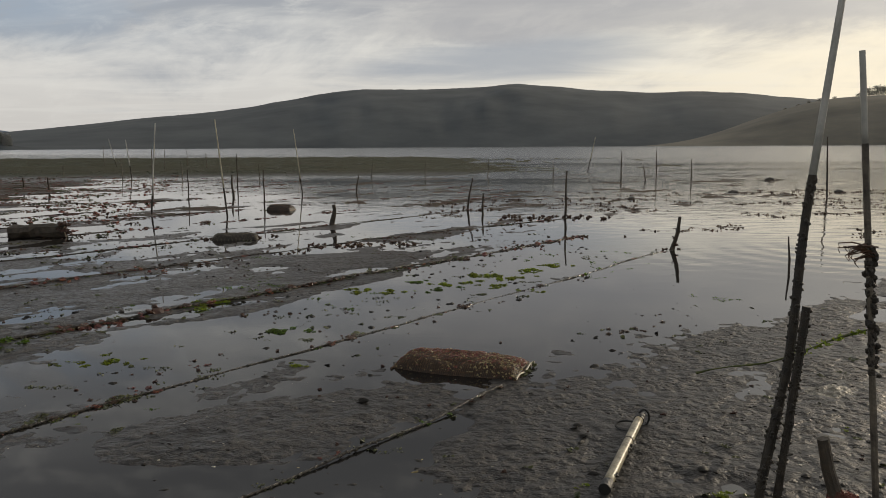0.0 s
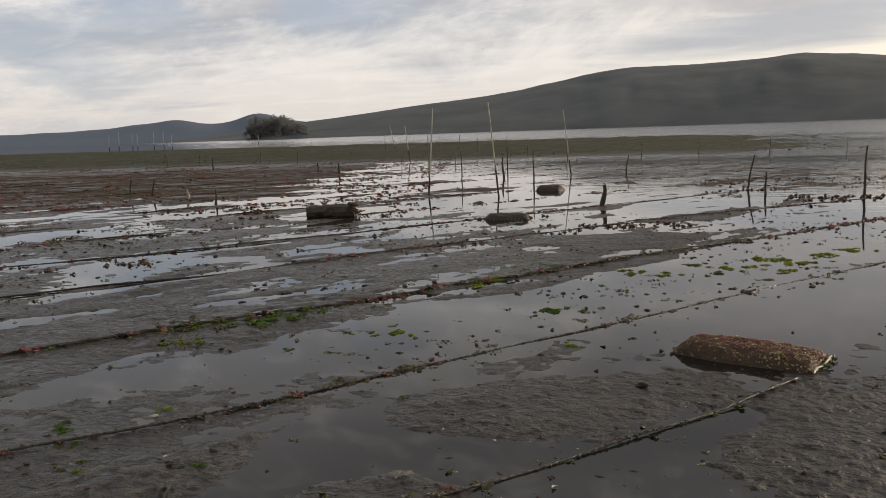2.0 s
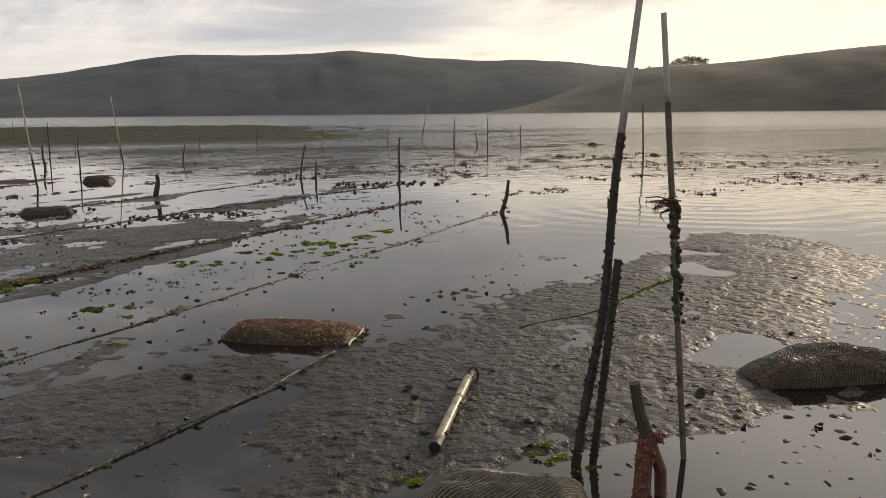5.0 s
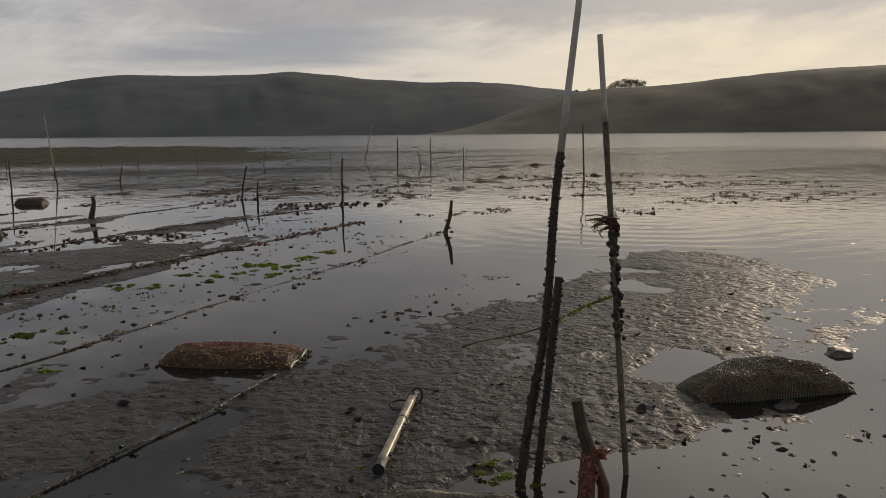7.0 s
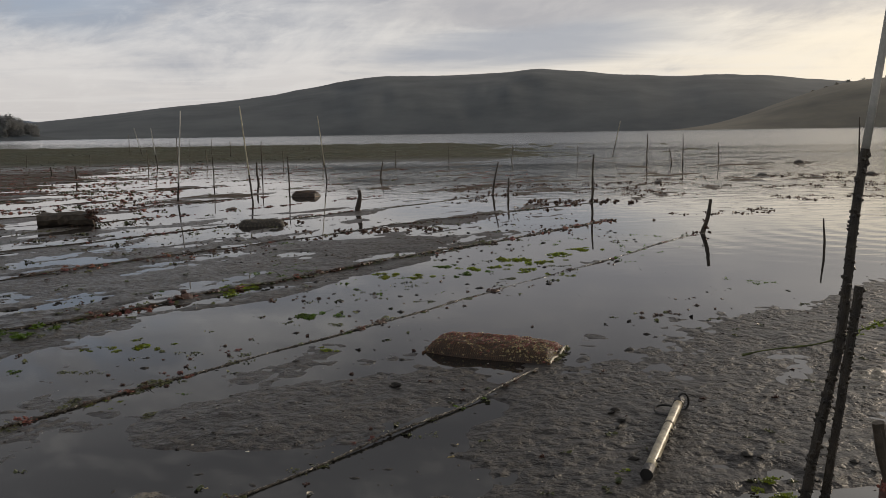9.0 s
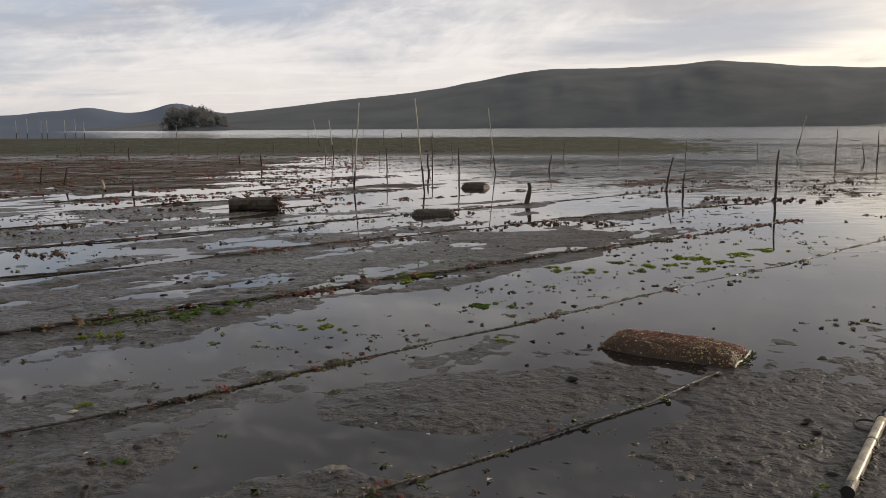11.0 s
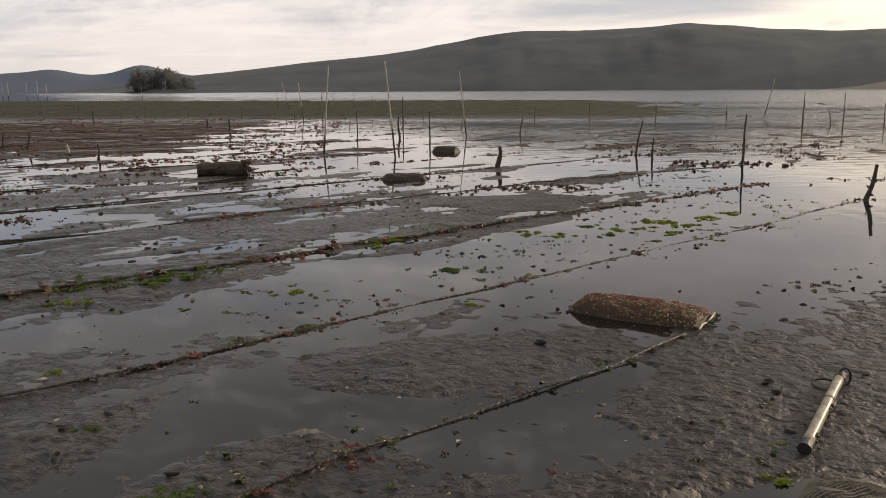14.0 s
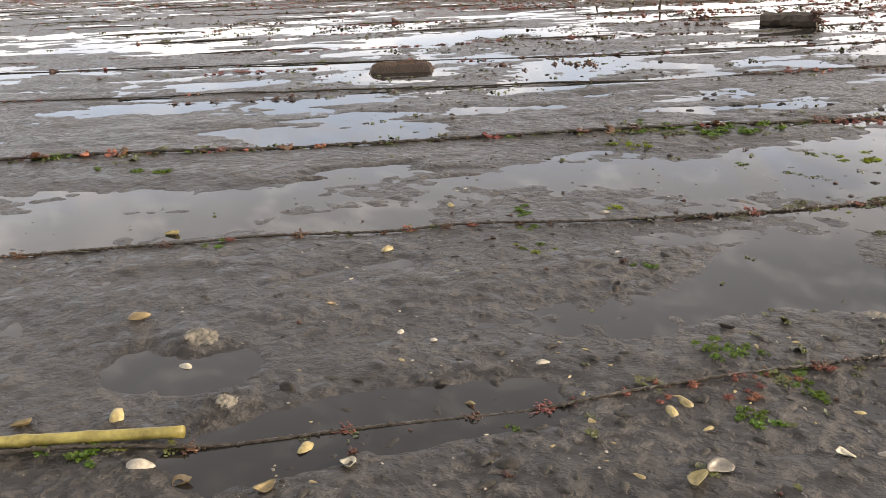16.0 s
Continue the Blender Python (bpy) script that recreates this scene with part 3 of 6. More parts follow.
def sheet_tuft(seed, sheets=12, r=0.07):
    """A few thin crumpled sheets of sea lettuce lying over one another."""
    rnd = random.Random(seed)
    verts, faces, n = [], [], 5
    for _ in range(sheets):
        a, d = rnd.random() * 6.283, r * rnd.random() ** 0.6
        c = Vector((d * math.cos(a), d * math.sin(a) * 0.6, 0.003 + 0.024 * rnd.random() * (1 - d / r)))
        w, l, head = rnd.uniform(0.010, 0.026), rnd.uniform(0.018, 0.046), rnd.random() * 6.283
        tx, ty, k = rnd.uniform(-0.4, 0.4), rnd.uniform(-0.5, 0.5), len(verts)
        for i in range(n):
            for j in range(n):
                u, v = -1 + 2 * i / (n - 1), -1 + 2 * j / (n - 1)
                g = 1 - 0.25 * u * u * v * v + 0.22 * noise.noise(Vector((u * 2 + seed, v * 2, k)))
                x, y = u * l * 0.5 * g, v * w * 0.5 * g * (1 - 0.3 * u)
                z = tx * x + ty * y + 0.012 * noise.noise(Vector((u * 1.8, v * 1.8 + k, seed))) * (0.4 + u * u + v * v)
                verts.append(Vector((c.x + x * math.cos(head) - y * math.sin(head), c.y + x * math.sin(head) + y * math.cos(head), max(c.z + z, 0.001))))
        for i in range(n - 1):
            for j in range(n - 1):
                q = k + i * n + j
                faces.append((q, q + n, q + n + 1, q + 1))
    return verts, faces


def fine_tuft(seed, twigs=70, r=0.045):
    """A dense curly clump of small branched weed."""
    rnd = random.Random(seed)
    out = [moved(lump(r * 0.42, seed, 0.6, 2, 0.7), (0, 0, r * 0.12))]
    for k in range(twigs):
        a, e = rnd.random() * 6.283, rnd.uniform(-0.1, 1.3)
        d = Vector((math.cos(a) * math.cos(e), math.sin(a) * math.cos(e), 0.7 * math.sin(e))) * r * rnd.uniform(0.25, 1.0)
        out.append(moved(lump(r * rnd.uniform(0.05, 0.15), seed * 31 + k, 0.9, 1, 0.9), d))
        if k % 2 == 0:
            mid = d * 1.15 + Vector((rnd.uniform(-1, 1), rnd.uniform(-1, 1), rnd.uniform(-0.4, 0.6))) * r * 0.2
            out.append(sweep([d * 0.7, mid, mid + Vector((rnd.uniform(-1, 1), rnd.uniform(-1, 1), rnd.uniform(-0.6, 0.4))) * r * 0.3], r * 0.035, 3, caps=False))
    return join(out)


def feather_tuft(seed, twigs=26, r=0.05):
    """A bushy, knobbly clump of seaweed: many small beads with a few fine twigs."""
    rnd = random.Random(seed)
    out = [moved(lump(r * 0.5, seed, 0.7, 1, 0.6), (0, 0, r * 0.2))]
    for k in range(twigs):
        a, e = rnd.random() * 6.283, rnd.uniform(0.0, 1.3)
        d = Vector((math.cos(a) * math.cos(e), math.sin(a) * math.cos(e), 0.75 * math.sin(e))) * r * rnd.uniform(0.45, 0.95)
        out.append(moved(lump(r * rnd.uniform(0.13, 0.30), seed * 31 + k, 0.9, 1, 0.7), d))
        if k % 2 == 0:
            q = d * 1.05
            out.append(sweep([q, q + Vector((rnd.uniform(-1, 1), rnd.uniform(-1, 1), rnd.uniform(-0.3, 0.9))) * r * 0.35], r * 0.045, 3, caps=False))
    return join(out)


def shell_mesh(seed, length=0.05, wide=0.6, deep=0.3):
    """One cupped, ridged oyster valve, rim upward or downward."""
    rnd = random.Random(seed)
    rings, sides = 5, 14
    pa, pb = rnd.random() * 6, rnd.random() * 6
    lob = [1 + 0.13 * math.sin(2 * math.pi * 2 * k / sides + pa) + 0.07 * math.sin(2 * math.pi * 3 * k / sides + pb) + rnd.uniform(-0.06, 0.05) for k in range(sides)]
    verts = []
    for shell in (0, 1):
        for i in range(rings):
            u = (i + 0.001) / (rings - 1)
            for k in range(sides):
                a = 2 * math.pi * k / sides
                rr = u * lob[k]
                x = length * (0.5 * rr * math.cos(a) + 0.10 * u * math.cos(a) ** 2)
                y = length * wide * 0.5 * rr * math.sin(a) * (1 - 0.25 * math.cos(a))
                z = length * deep * (1 - u * u) + length * 0.03 * math.sin(9 * u + k) * u
                verts.append(Vector((x, y, z - shell * length * 0.05 * (1.0 - 0.8 * u))))
    faces = []
    n = rings * sides
    for s in (0, 1):
        for i in range(rings - 1):
            for k in range(sides):
                k2 = (k + 1) % sides
                f = (s * n + i * sides + k, s * n + (i + 1) * sides + k, s * n + (i + 1) * sides + k2, s * n + i * sides + k2)
                faces.append(f if s == 0 else f[::-1])
    o = (rings - 1) * sides
    for k in range(sides):
        k2 = (k + 1) % sides
        faces.append((o + k, n + o + k, n + o + k2, o + k2))
    return verts, faces


# ---- the flat: mud and water ----
ALONG, ACROSS = Vector((0.69, 0.724)), Vector((-0.724, 0.69))


def capsule(x, y, a, b, r):
    """1 on the stretch from a to b, falling to 0 at r and below beyond."""
    ax, ay, bx, by = *a, *b
    dx, dy = bx - ax, by - ay
    u = np.clip(((x - ax) * dx + (y - ay) * dy) / (dx * dx + dy * dy + 1e-9), 0, 1)
    return 1 - np.hypot(x - ax - u * dx, y - ay - u * dy) / r


def step(v, a, b):
    t = np.clip((v - a) / (b - a), 0, 1)
    return t * t * (3 - 2 * t)


def mud_level(x, y):
    """The height of the mud in metres; still water stands at 0."""
    s, n = 0.69 * x + 0.724 * y, -0.724 * x + 0.69 * y
    big = fbm(s * 0.35, n * 0.9, 3, 4)
    mid = fbm(s * 1.1, n * 2.4, 13, 4, 0.55)
    # the broad lie of the flat
    b = -0.55 + 0 * x
    wave = 0.35 * fbm(s * 0.8, n * 0.8, 27, 3)
    # the bank between the third and fifth lines: its seaward end and its near shore
    end = np.interp(n, (5.3, 5.9, 6.2, 7.4, 8.1, 9.2, 10.5, 12.0), (4.4, 5.4, 7.3, 9.5, 8.5, 7.6, 6.6, 5.0)) + 2.2 * wave
    shore = np.interp(s, (-3.0, -2.0, 0.0, 1.5, 3.0, 4.6, 6.0), (5.95, 5.65, 5.35, 5.95, 5.95, 5.75, 5.9)) + wave
    bank = step(end - s, -0.7, 0.9) * step(n - shore, -0.25, 0.35)
    b = np.maximum(b, -0.55 + bank * np.interp(n, (5.5, 6.6, 8.8, 9.6, 11.3, 12.4, 15.0), (1.10, 1.18, 1.12, 0.92, 0.88, 0.62, 0.54)))
    puddle = np.clip(fbm(s * 0.85 + 4.0, n * 1.9, 57, 4, 0.6) - np.interp(n, (6.0, 8.5, 11.0), (0.16, 0.10, 0.04)), 0, 0.4)
    b = b - bank * 3.2 * puddle
    b = np.maximum(b, -0.35 + 0.68 * step(-s, -1.5, -0.2) * step(n, 1.6, 2.2) * step(-n, -4.9, -4.3))
    b = np.maximum(b, -0.28 + 0.26 * step(n, 11.0, 12.5) * step(-s, -9.0, -4.0))
    b = np.maximum(b, -0.45 + 0.62 * step(n, 15, 19) * step(-s, -14.0, -4.0))
    b = np.maximum(b, -0.5 + 1.9 * step(y, 40, 50) * step(-(x - 0.10 * y), -9, 3))
    b = np.maximum(b, 0.55 * np.minimum(1, 1.6 * capsule(x, y, (0.9, 3.95), (5.7, 7.35), 1.05)) - 0.02)
    b = np.maximum(b, 0.5 * np.minimum(1, 1.7 * capsule(x, y, (2.7, 4.55), (5.7, 6.7), 0.85)))
    b = np.maximum(b, 0.5 * np.minimum(1, 1.8 * capsule(x, y, (-0.85, 4.25), (0.35, 4.75), 0.42)))
    b = np.maximum(b, 0.5 * np.minimum(1, 1.8 * capsule(x, y, (1.3, 3.75), (2.5, 3.6), 0.42)))
    b = np.maximum(b, 0.45 * np.minimum(1, 1.8 * capsule(x, y, (2.45, 3.5), (2.85, 4.0), 0.34)))
    b = np.maximum(b, 0.34 * np.minimum(1, 1.6 * capsule(x, y, (-1.0, 2.65), (0.7, 3.30), 0.62)))
    b = np.maximum(b, 0.34 * np.minimum(1, 1.6 * capsule(x, y, (-2.0, 1.1), (-0.4, 2.3), 0.55)))
    b = np.maximum(b, -0.5 + 1.25 * step(-(x + 5 + 0.15 * y), -1, 3) * step(y, 16, 22))
    b = b - 0.8 * step(s, 7.6, 9.2) * step(-n, -7.0, -5.8) * step(y, 8.3, 9.2)
    # pools
    for a, c, r, depth in (((-1.5, 3.75), (-0.3, 3.55), 0.30, 0.9), ((3.15, 4.15), (3.5, 4.40), 0.24, 1.2), ((4.7, 6.8), (5.0, 6.9), 0.28, 0.7),
                           ((1.42, 3.50), (1.62, 3.35), 0.15, 0.5), ((1.45, 2.92), (2.3, 2.82), 0.32, 1.3), ((0.5, 2.75), (1.0, 2.9), 0.30, 1.2), ((-2.95, 1.5), (-2.75, 1.6), 0.22, 1.0),
                           ((-2.3, 1.75), (-1.9, 2.0), 0.16, 0.3), ((-3.7, 2.9), (-3.4, 3.2), 0.3, 0.6), ((0.25, 4.1), (0.55, 4.35), 0.18, 0.7), ((2.5, 8.35), (3.6, 8.2), 0.75, 1.3)):
        b = b - depth * np.clip(capsule(x, y, a, c, r), 0, 0.6) * 1.4
    for a, c, r, depth in (((-0.76, 6.95), (0.3, 7.2), 0.34, 1.2), ((1.35, 8.8), (3.9, 9.25), 0.26, 1.2), ((-2.0, 10.1), (-1.2, 10.4), 0.30, 1.1), ((4.5, 9.85), (5.2, 9.75), 0.24, 1.1),
                           ((3.2, 10.4), (3.8, 10.0), 0.30, 1.0), ((2.9, 11.0), (4.8, 11.15), 0.22, 1.0), ((-0.6, 2.55), (0.3, 2.7), 0.26, 0.9), ((-0.4, 3.9), (0.0, 4.0), 0.16, 0.6), ((-1.3, 4.05), (-0.95, 4.08), 0.16, 0.6),
                           ((8.9, 1.5), (8.95, 1.2), 0.22, 1.2), ((7.9, 1.35), (7.9, 1.0), 0.22, 1.2), ((9.5, 0.75), (9.4, 0.6), 0.2, 1.0)):
        b = b - depth * np.clip(capsule(s, n, a, c, r), 0, 0.6) * 1.4
    # the bay floor beyond the flat
    bay = step(y + 0.25 * x, 100, 135) + step(x - 0.25 * y, 9, 20) * step(y, 6, 12)
    b = b - 2.0 * np.minimum(bay, 1)
    h = 0.030 * b + 0.025 * big + 0.014 * mid
    h = h + 0.013 * fbm(s * 2.2, n * 4.6, 53, 4) * step(n, 5.8, 7.2) * (1 - step(y, 30, 40))
    dist = np.hypot(x, y)
    near = 1 - step(dist, 8, 26)
    rid = 1 - 2 * np.abs(fbm(s * 6 + mid, n * 7, 23, 3, 0.55))
    p, q = 0.95 * x - 0.30 * y, 0.30 * x + 0.95 * y
    rip = vnoise(p * 11 + 1.5 * big, q * 13 + mid, 43) + 0.45 * vnoise(p * 22, q * 25 + mid, 47)
    calm = step(h, -0.014, 0.006)
    h = h + near * calm * (0.003 * (rid - 0.45) + 0.0082 * np.maximum(rip - 0.05, 0) - 0.0032)
    # round heaps of cast-up silt
    for cx, cy, r, z in ((0.50, 2.88, 0.20, 0.030), (-1.0, 3.42, 0.13, 0.016), (3.0, 4.55, 0.28, 0.016), (-2.98, 1.66, 0.13, 0.03), (-2.5, 1.45, 0.10, 0.03), (-2.0, 3.2, 0.3, 0.012)):
        h = h + z * np.exp(-(((x - cx) ** 2 + (y - cy) ** 2) / r**2)) * (1 + 0.5 * vnoise(x * 26, y * 26, 41))
    return h


def ground_z(x, y):
    return float(mud_level(np.array([x], float), np.array([y], float))[0])


def rest(x, y):
    """The height on which a loose thing lies: the mud, or just under the water's skin."""
    return max(ground_z(x, y), -0.004)


def ground_sheet():
    fine = np.radians(np.arange(-74, 56.01, 0.195))
    coarse = np.radians(np.arange(60, 284, 8.0))
    ang = np.concatenate([fine, coarse])
    rad = [0.0, 0.5, 0.9]
    while rad[-1] < 60:
        rad.append(rad[-1] * (1.05 if rad[-1] < 1.2 else 1.0045 if rad[-1] < 8 else 1.008))
    while rad[-1] < 4800:
        rad.append(rad[-1] * 1.06)
    rad = np.array(rad[1:])
    rr, aa = np.meshgrid(rad, ang, indexing="ij")
    x, y = rr * np.sin(aa), rr * np.cos(aa)
    z = mud_level(x, y)
    z = np.where(rr > 300, -0.6, z)
    nr, na = len(rad), len(ang)
    co = np.empty((nr * na + 1, 3), np.float32)
    co[:-1, 0], co[:-1, 1], co[:-1, 2] = x.ravel(), y.ravel(), z.ravel()
    co[-1] = (0, 0, z[0].mean())
    i, k = np.meshgrid(np.arange(nr - 1), np.arange(na), indexing="ij")
    k2 = (k + 1) % na
    quads = np.stack([i * na + k, (i + 1) * na + k, (i + 1) * na + k2, i * na + k2], -1).reshape(-1, 4)[:, ::-1]
    kk = np.arange(na)
    tris = np.stack([np.full(na, nr * na), (kk + 1) % na, kk], -1)
    me = bpy.data.meshes.new("ground")
    me.vertices.add(len(co))
    me.vertices.foreach_set("co", co.ravel())
    loops = np.concatenate([quads.ravel(), tris.ravel()]).astype(np.int32)
    me.loops.add(len(loops))
    me.loops.foreach_set("vertex_index", loops)
    starts = np.concatenate([np.arange(len(quads)) * 4, len(quads) * 4 + np.arange(len(tris)) * 3]).astype(np.int32)
    me.polygons.add(len(starts))
    me.polygons.foreach_set("loop_start", starts)
    me.polygons.foreach_set("use_smooth", np.ones(len(starts), bool))
    me.update(calc_edges=True)
    me.validate()
    me.materials.append(MUD)
    tagged(new("ground", me), "grey-brown wet tidal mud with shallow pools and ripples", "mud flat", kind="structure")


def water_sheet():
    verts, faces, sides = [Vector((0, 0, 0))], [], 96
    radii = (3, 12, 50, 200, 900, 4800)
    for r in radii:
        for k in range(sides):
            a = 2 * math.pi * k / sides
            verts.append(Vector((r * math.sin(a), r * math.cos(a), 0)))
    for k in range(sides):
        faces.append((0, 1 + (k + 1) % sides, 1 + k))
        for i in range(len(radii) - 1):
            a, b = 1 + i * sides, 1 + (i + 1) * sides
            faces.append((a + k, a + (k + 1) % sides, b + (k + 1) % sides, b + k))
    tagged(link_mesh("water", verts, faces, WATER), "still murky tide pools and grey bay water", "water", kind="structure")


ground_sheet()
water_sheet()


# ---- hills ----
def ridge(name, first, spacing, amps, width, shore, crest, a0, a1, mat, label, seed, rough):
    """A long hill: its skyline is a sum of soft summits along the bearing, its slope rises from the shore."""
    bear = np.arange(a0, a1 + 0.01, 0.35)
    t = np.linspace(0, 1.25, 26)
    el = sum(a * np.exp(-(((bear - first - spacing * i) / width) ** 2)) for i, a in enumerate(amps))
    el = np.maximum(el, 0.0)
    bb, tt = np.meshgrid(bear, t, indexing="ij")
    top = np.tan(np.radians(el))[:, None] * crest
    dist = shore + (crest - shore) * tt
    rise = np.where(tt < 1, np.sin(np.pi / 2 * np.clip(tt, 0, 1)) ** 0.95, 1 - (tt - 1) * 1.2)
    gully = fbm(bb * 0.35, tt * 3.2, seed, 4, 0.55)
    z = top * rise * (1 + rough * gully * np.clip(1 - tt, 0, 1)) - 0.5
    x, y = dist * np.sin(np.radians(bb)), dist * np.cos(np.radians(bb))
    nb, nt_ = bb.shape
    verts = np.stack([x, y, z], -1).reshape(-1, 3).tolist()
    faces = [(i * nt_ + k, (i + 1) * nt_ + k, (i + 1) * nt_ + k + 1, i * nt_ + k + 1) for i in range(nb - 1) for k in range(nt_ - 1)]
    tagged(link_mesh(name, verts, faces, mat, smooth=True), label, "hill", kind="structure")


MAIN_TOPS = (-0.12, 0.45, 0.68, 1.16, 1.30, 2.35, 1.87, 2.49, 1.73, 2.03, 1.46, 1.26, 1.23)
RIGHT_TOPS = (-0.09, -0.01, 1.98, 1.42, 2.19, 2.04, 2.39, 2.30, 2.30, 1.80, 2.0)
FAR_TOPS = (0.40, 0.45, 0.42, 0.50, 0.48, 0.55, 0.60, 0.66, 0.72, 0.92, 1.18, 0.78, 1.48, 0.85, 0.70, 0.55, 0.40, 0.2)


def RIGHT_TOP(az):
    return 1500 * math.tan(radians(sum(a * math.exp(-(((az - 18 - 6 * i) / 6) ** 2)) for i, a in enumerate(RIGHT_TOPS))))


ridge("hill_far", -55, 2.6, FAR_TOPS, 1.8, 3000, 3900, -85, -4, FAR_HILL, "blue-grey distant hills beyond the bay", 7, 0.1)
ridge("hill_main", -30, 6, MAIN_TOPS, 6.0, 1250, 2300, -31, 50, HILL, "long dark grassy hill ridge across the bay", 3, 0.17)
ridge("hill_right", 18, 6, RIGHT_TOPS, 6.0, 1000, 1500, 17, 95, WARM_HAZE_HILL, "dark nearer hill shoulder with trees on top", 5, 0.17)


def tree(x, y, z, height, seed, spread=0.8, leaf=None):
    """A wind-bent cypress: trunk, a few limbs, and flat ragged layers of foliage."""
    rnd = random.Random(seed)
    top = empty("tree", x, y, z)
    tagged(top, "dark windswept evergreen tree on the far shore", "tree", group="trees on the far shore")
    lean = Vector((rnd.uniform(-0.1, 0.1), rnd.uniform(-0.1, 0.1), 1))
    wood = [sweep([Vector((0, 0, -0.5)), lean * height * 0.45, lean * height * 0.85], lambda u: height * (0.045 - 0.03 * u), 6)]
    ends = []
    for _ in range(10):
        h0 = rnd.uniform(0.15, 0.9)
        a = rnd.random() * 6.283
        e = lean * height * h0 + Vector((math.cos(a), math.sin(a), 0.25)) * height * spread * (1.15 - h0) * rnd.uniform(0.3, 0.7)
        wood.append(sweep([lean * height * (h0 - 0.1), e], lambda u: height * (0.014 - 0.009 * u), 4))
        ends.append(e)
    ends.append(lean * height * 0.95)
    v, f = join(wood)
    link_mesh("trunk", v, f, BARK, top)
    verts, faces = [], []
    for e in ends:
        for _ in range(110):
            c = e + Vector((rnd.gauss(0, 1) * 0.14 * spread, rnd.gauss(0, 1) * 0.14 * spread, rnd.gauss(0, 1) * 0.09)) * height
            s = height * rnd.uniform(0.02, 0.06)
            p, q = Vector((rnd.uniform(-1, 1), rnd.uniform(-1, 1), rnd.uniform(-0.4, 0.4))) * s, Vector((rnd.uniform(-1, 1), rnd.uniform(-1, 1), rnd.uniform(-1, 1))) * s
            k = len(verts)
            verts += [c - p, c + q, c + p, c - q]
            faces.append((k, k + 1, k + 2, k + 3))
    link_mesh("crown", verts, faces, leaf or TREE_LEAF, top)


def bearing(az, dist):
    return dist * math.sin(radians(az)), dist * math.cos(radians(az))


def far_trees():
    rnd = random.Random(4)
    # the wooded point on the far shore
    verts, faces, n = [], [], 40
    for i in range(n):
        for k in range(10):
            a, u = 2 * math.pi * i / n, k / 9
            r = 1 - u
            wob = 1 + 0.12 * math.sin(3 * a + 1) + 0.08 * math.sin(7 * a)
            cx, cy = bearing(-22.4, 1150)
            verts.append((cx + 74 * r * wob * math.cos(a), cy + 40 * r * wob * math.sin(a), -0.6 + 9.0 * math.sin(u * math.pi / 2) ** 1.4))
    for i in range(n):
        for k in range(9):
            i2 = (i + 1) % n
            faces.append((i * 10 + k, i2 * 10 + k, i2 * 10 + k + 1, i * 10 + k + 1))
    tagged(link_mesh("wooded_island", verts, faces, HILL, smooth=True), "low dark wooded islet off the far shore", "island", kind="structure")
    for i in range(64):
        az = -24.35 + 3.6 * (i + rnd.random()) / 64
        tall = 27 if az < -22.2 else 27 - 12 * (az + 22.2) / 1.6
        x, y = bearing(az, 1150 + rnd.uniform(-22, 22))
        h = tall * (rnd.uniform(0.86, 1.0) if i % 2 else rnd.uniform(0.5, 0.8))
        tree(x, y, 1.5, h, i, 0.5, GROVE_LEAF)
    for i, (az, h) in enumerate(((32.9, 10), (33.3, 13), (33.7, 15), (34.1, 14), (34.5, 13), (34.9, 11), (30.0, 6), (30.6, 7), (29.4, 5), (31.4, 6), (28.6, 5))):
        dist = 1500
        x, y = bearing(az, dist)
        tree(x, y, RIGHT_TOP(az) - 3.5, h * 1.2, 60 + i, 1.15)


far_trees()


# ---- poles and stakes ----
def pole(name, base, height, lean, r0, r1, upper, split, label, seed, lower=FOULED, sides=10, crust=True, category="pole", group="", bow=0.0):
    """An upright pole in the mud: a clean upper length, a fouled lower length and its crust of knobs."""
    x, y = base
    top = empty(name, x, y, 0)
    tagged(top, label, category, group=group)

    def at(z):
        return Vector((lean[0] * z / height + bow * math.exp(-(((z / height - 0.27) / 0.14) ** 2)), lean[1] * z / height, z))

    def rad(z):
        return r0 + (r1 - r0) * max(z, 0) / height
    n = max(4, int(split * 14))
    v, f = sweep([at(-0.25 + (split + 0.25) * i / n) for i in range(n + 1)], lambda u: rad(u * split), sides, jag=0.22, seed=seed)
    link_mesh("lower_length", v, f, lower, top, "dark fouled lower length")
    if upper is not None and height > split:
        v, f = sweep([at(split + (height - split) * i / 6) for i in range(7)], lambda u: rad(split + u * (height - split)) * 0.96, sides)
        link_mesh("upper_length", v, f, upper, top, "pale clean upper length", smooth=True)
    if crust:
        rnd = random.Random(seed)
        knobs = []
        for i in range(int(30 + 150 * split)):
            z = rnd.uniform(0.02, split)
            a = rnd.random() * 6.283
            c = at(z) + Vector((math.cos(a), math.sin(a), 0)) * rad(z) * 0.95
            knobs.append(moved(lump(rad(z) * rnd.uniform(0.2, 0.6), seed + i, 1.0, 1, 0.6), c))
        v, f = join(knobs)
        tagged(link_mesh("barnacle_crust", v, f, lower, top), kind="stuff")
    return top


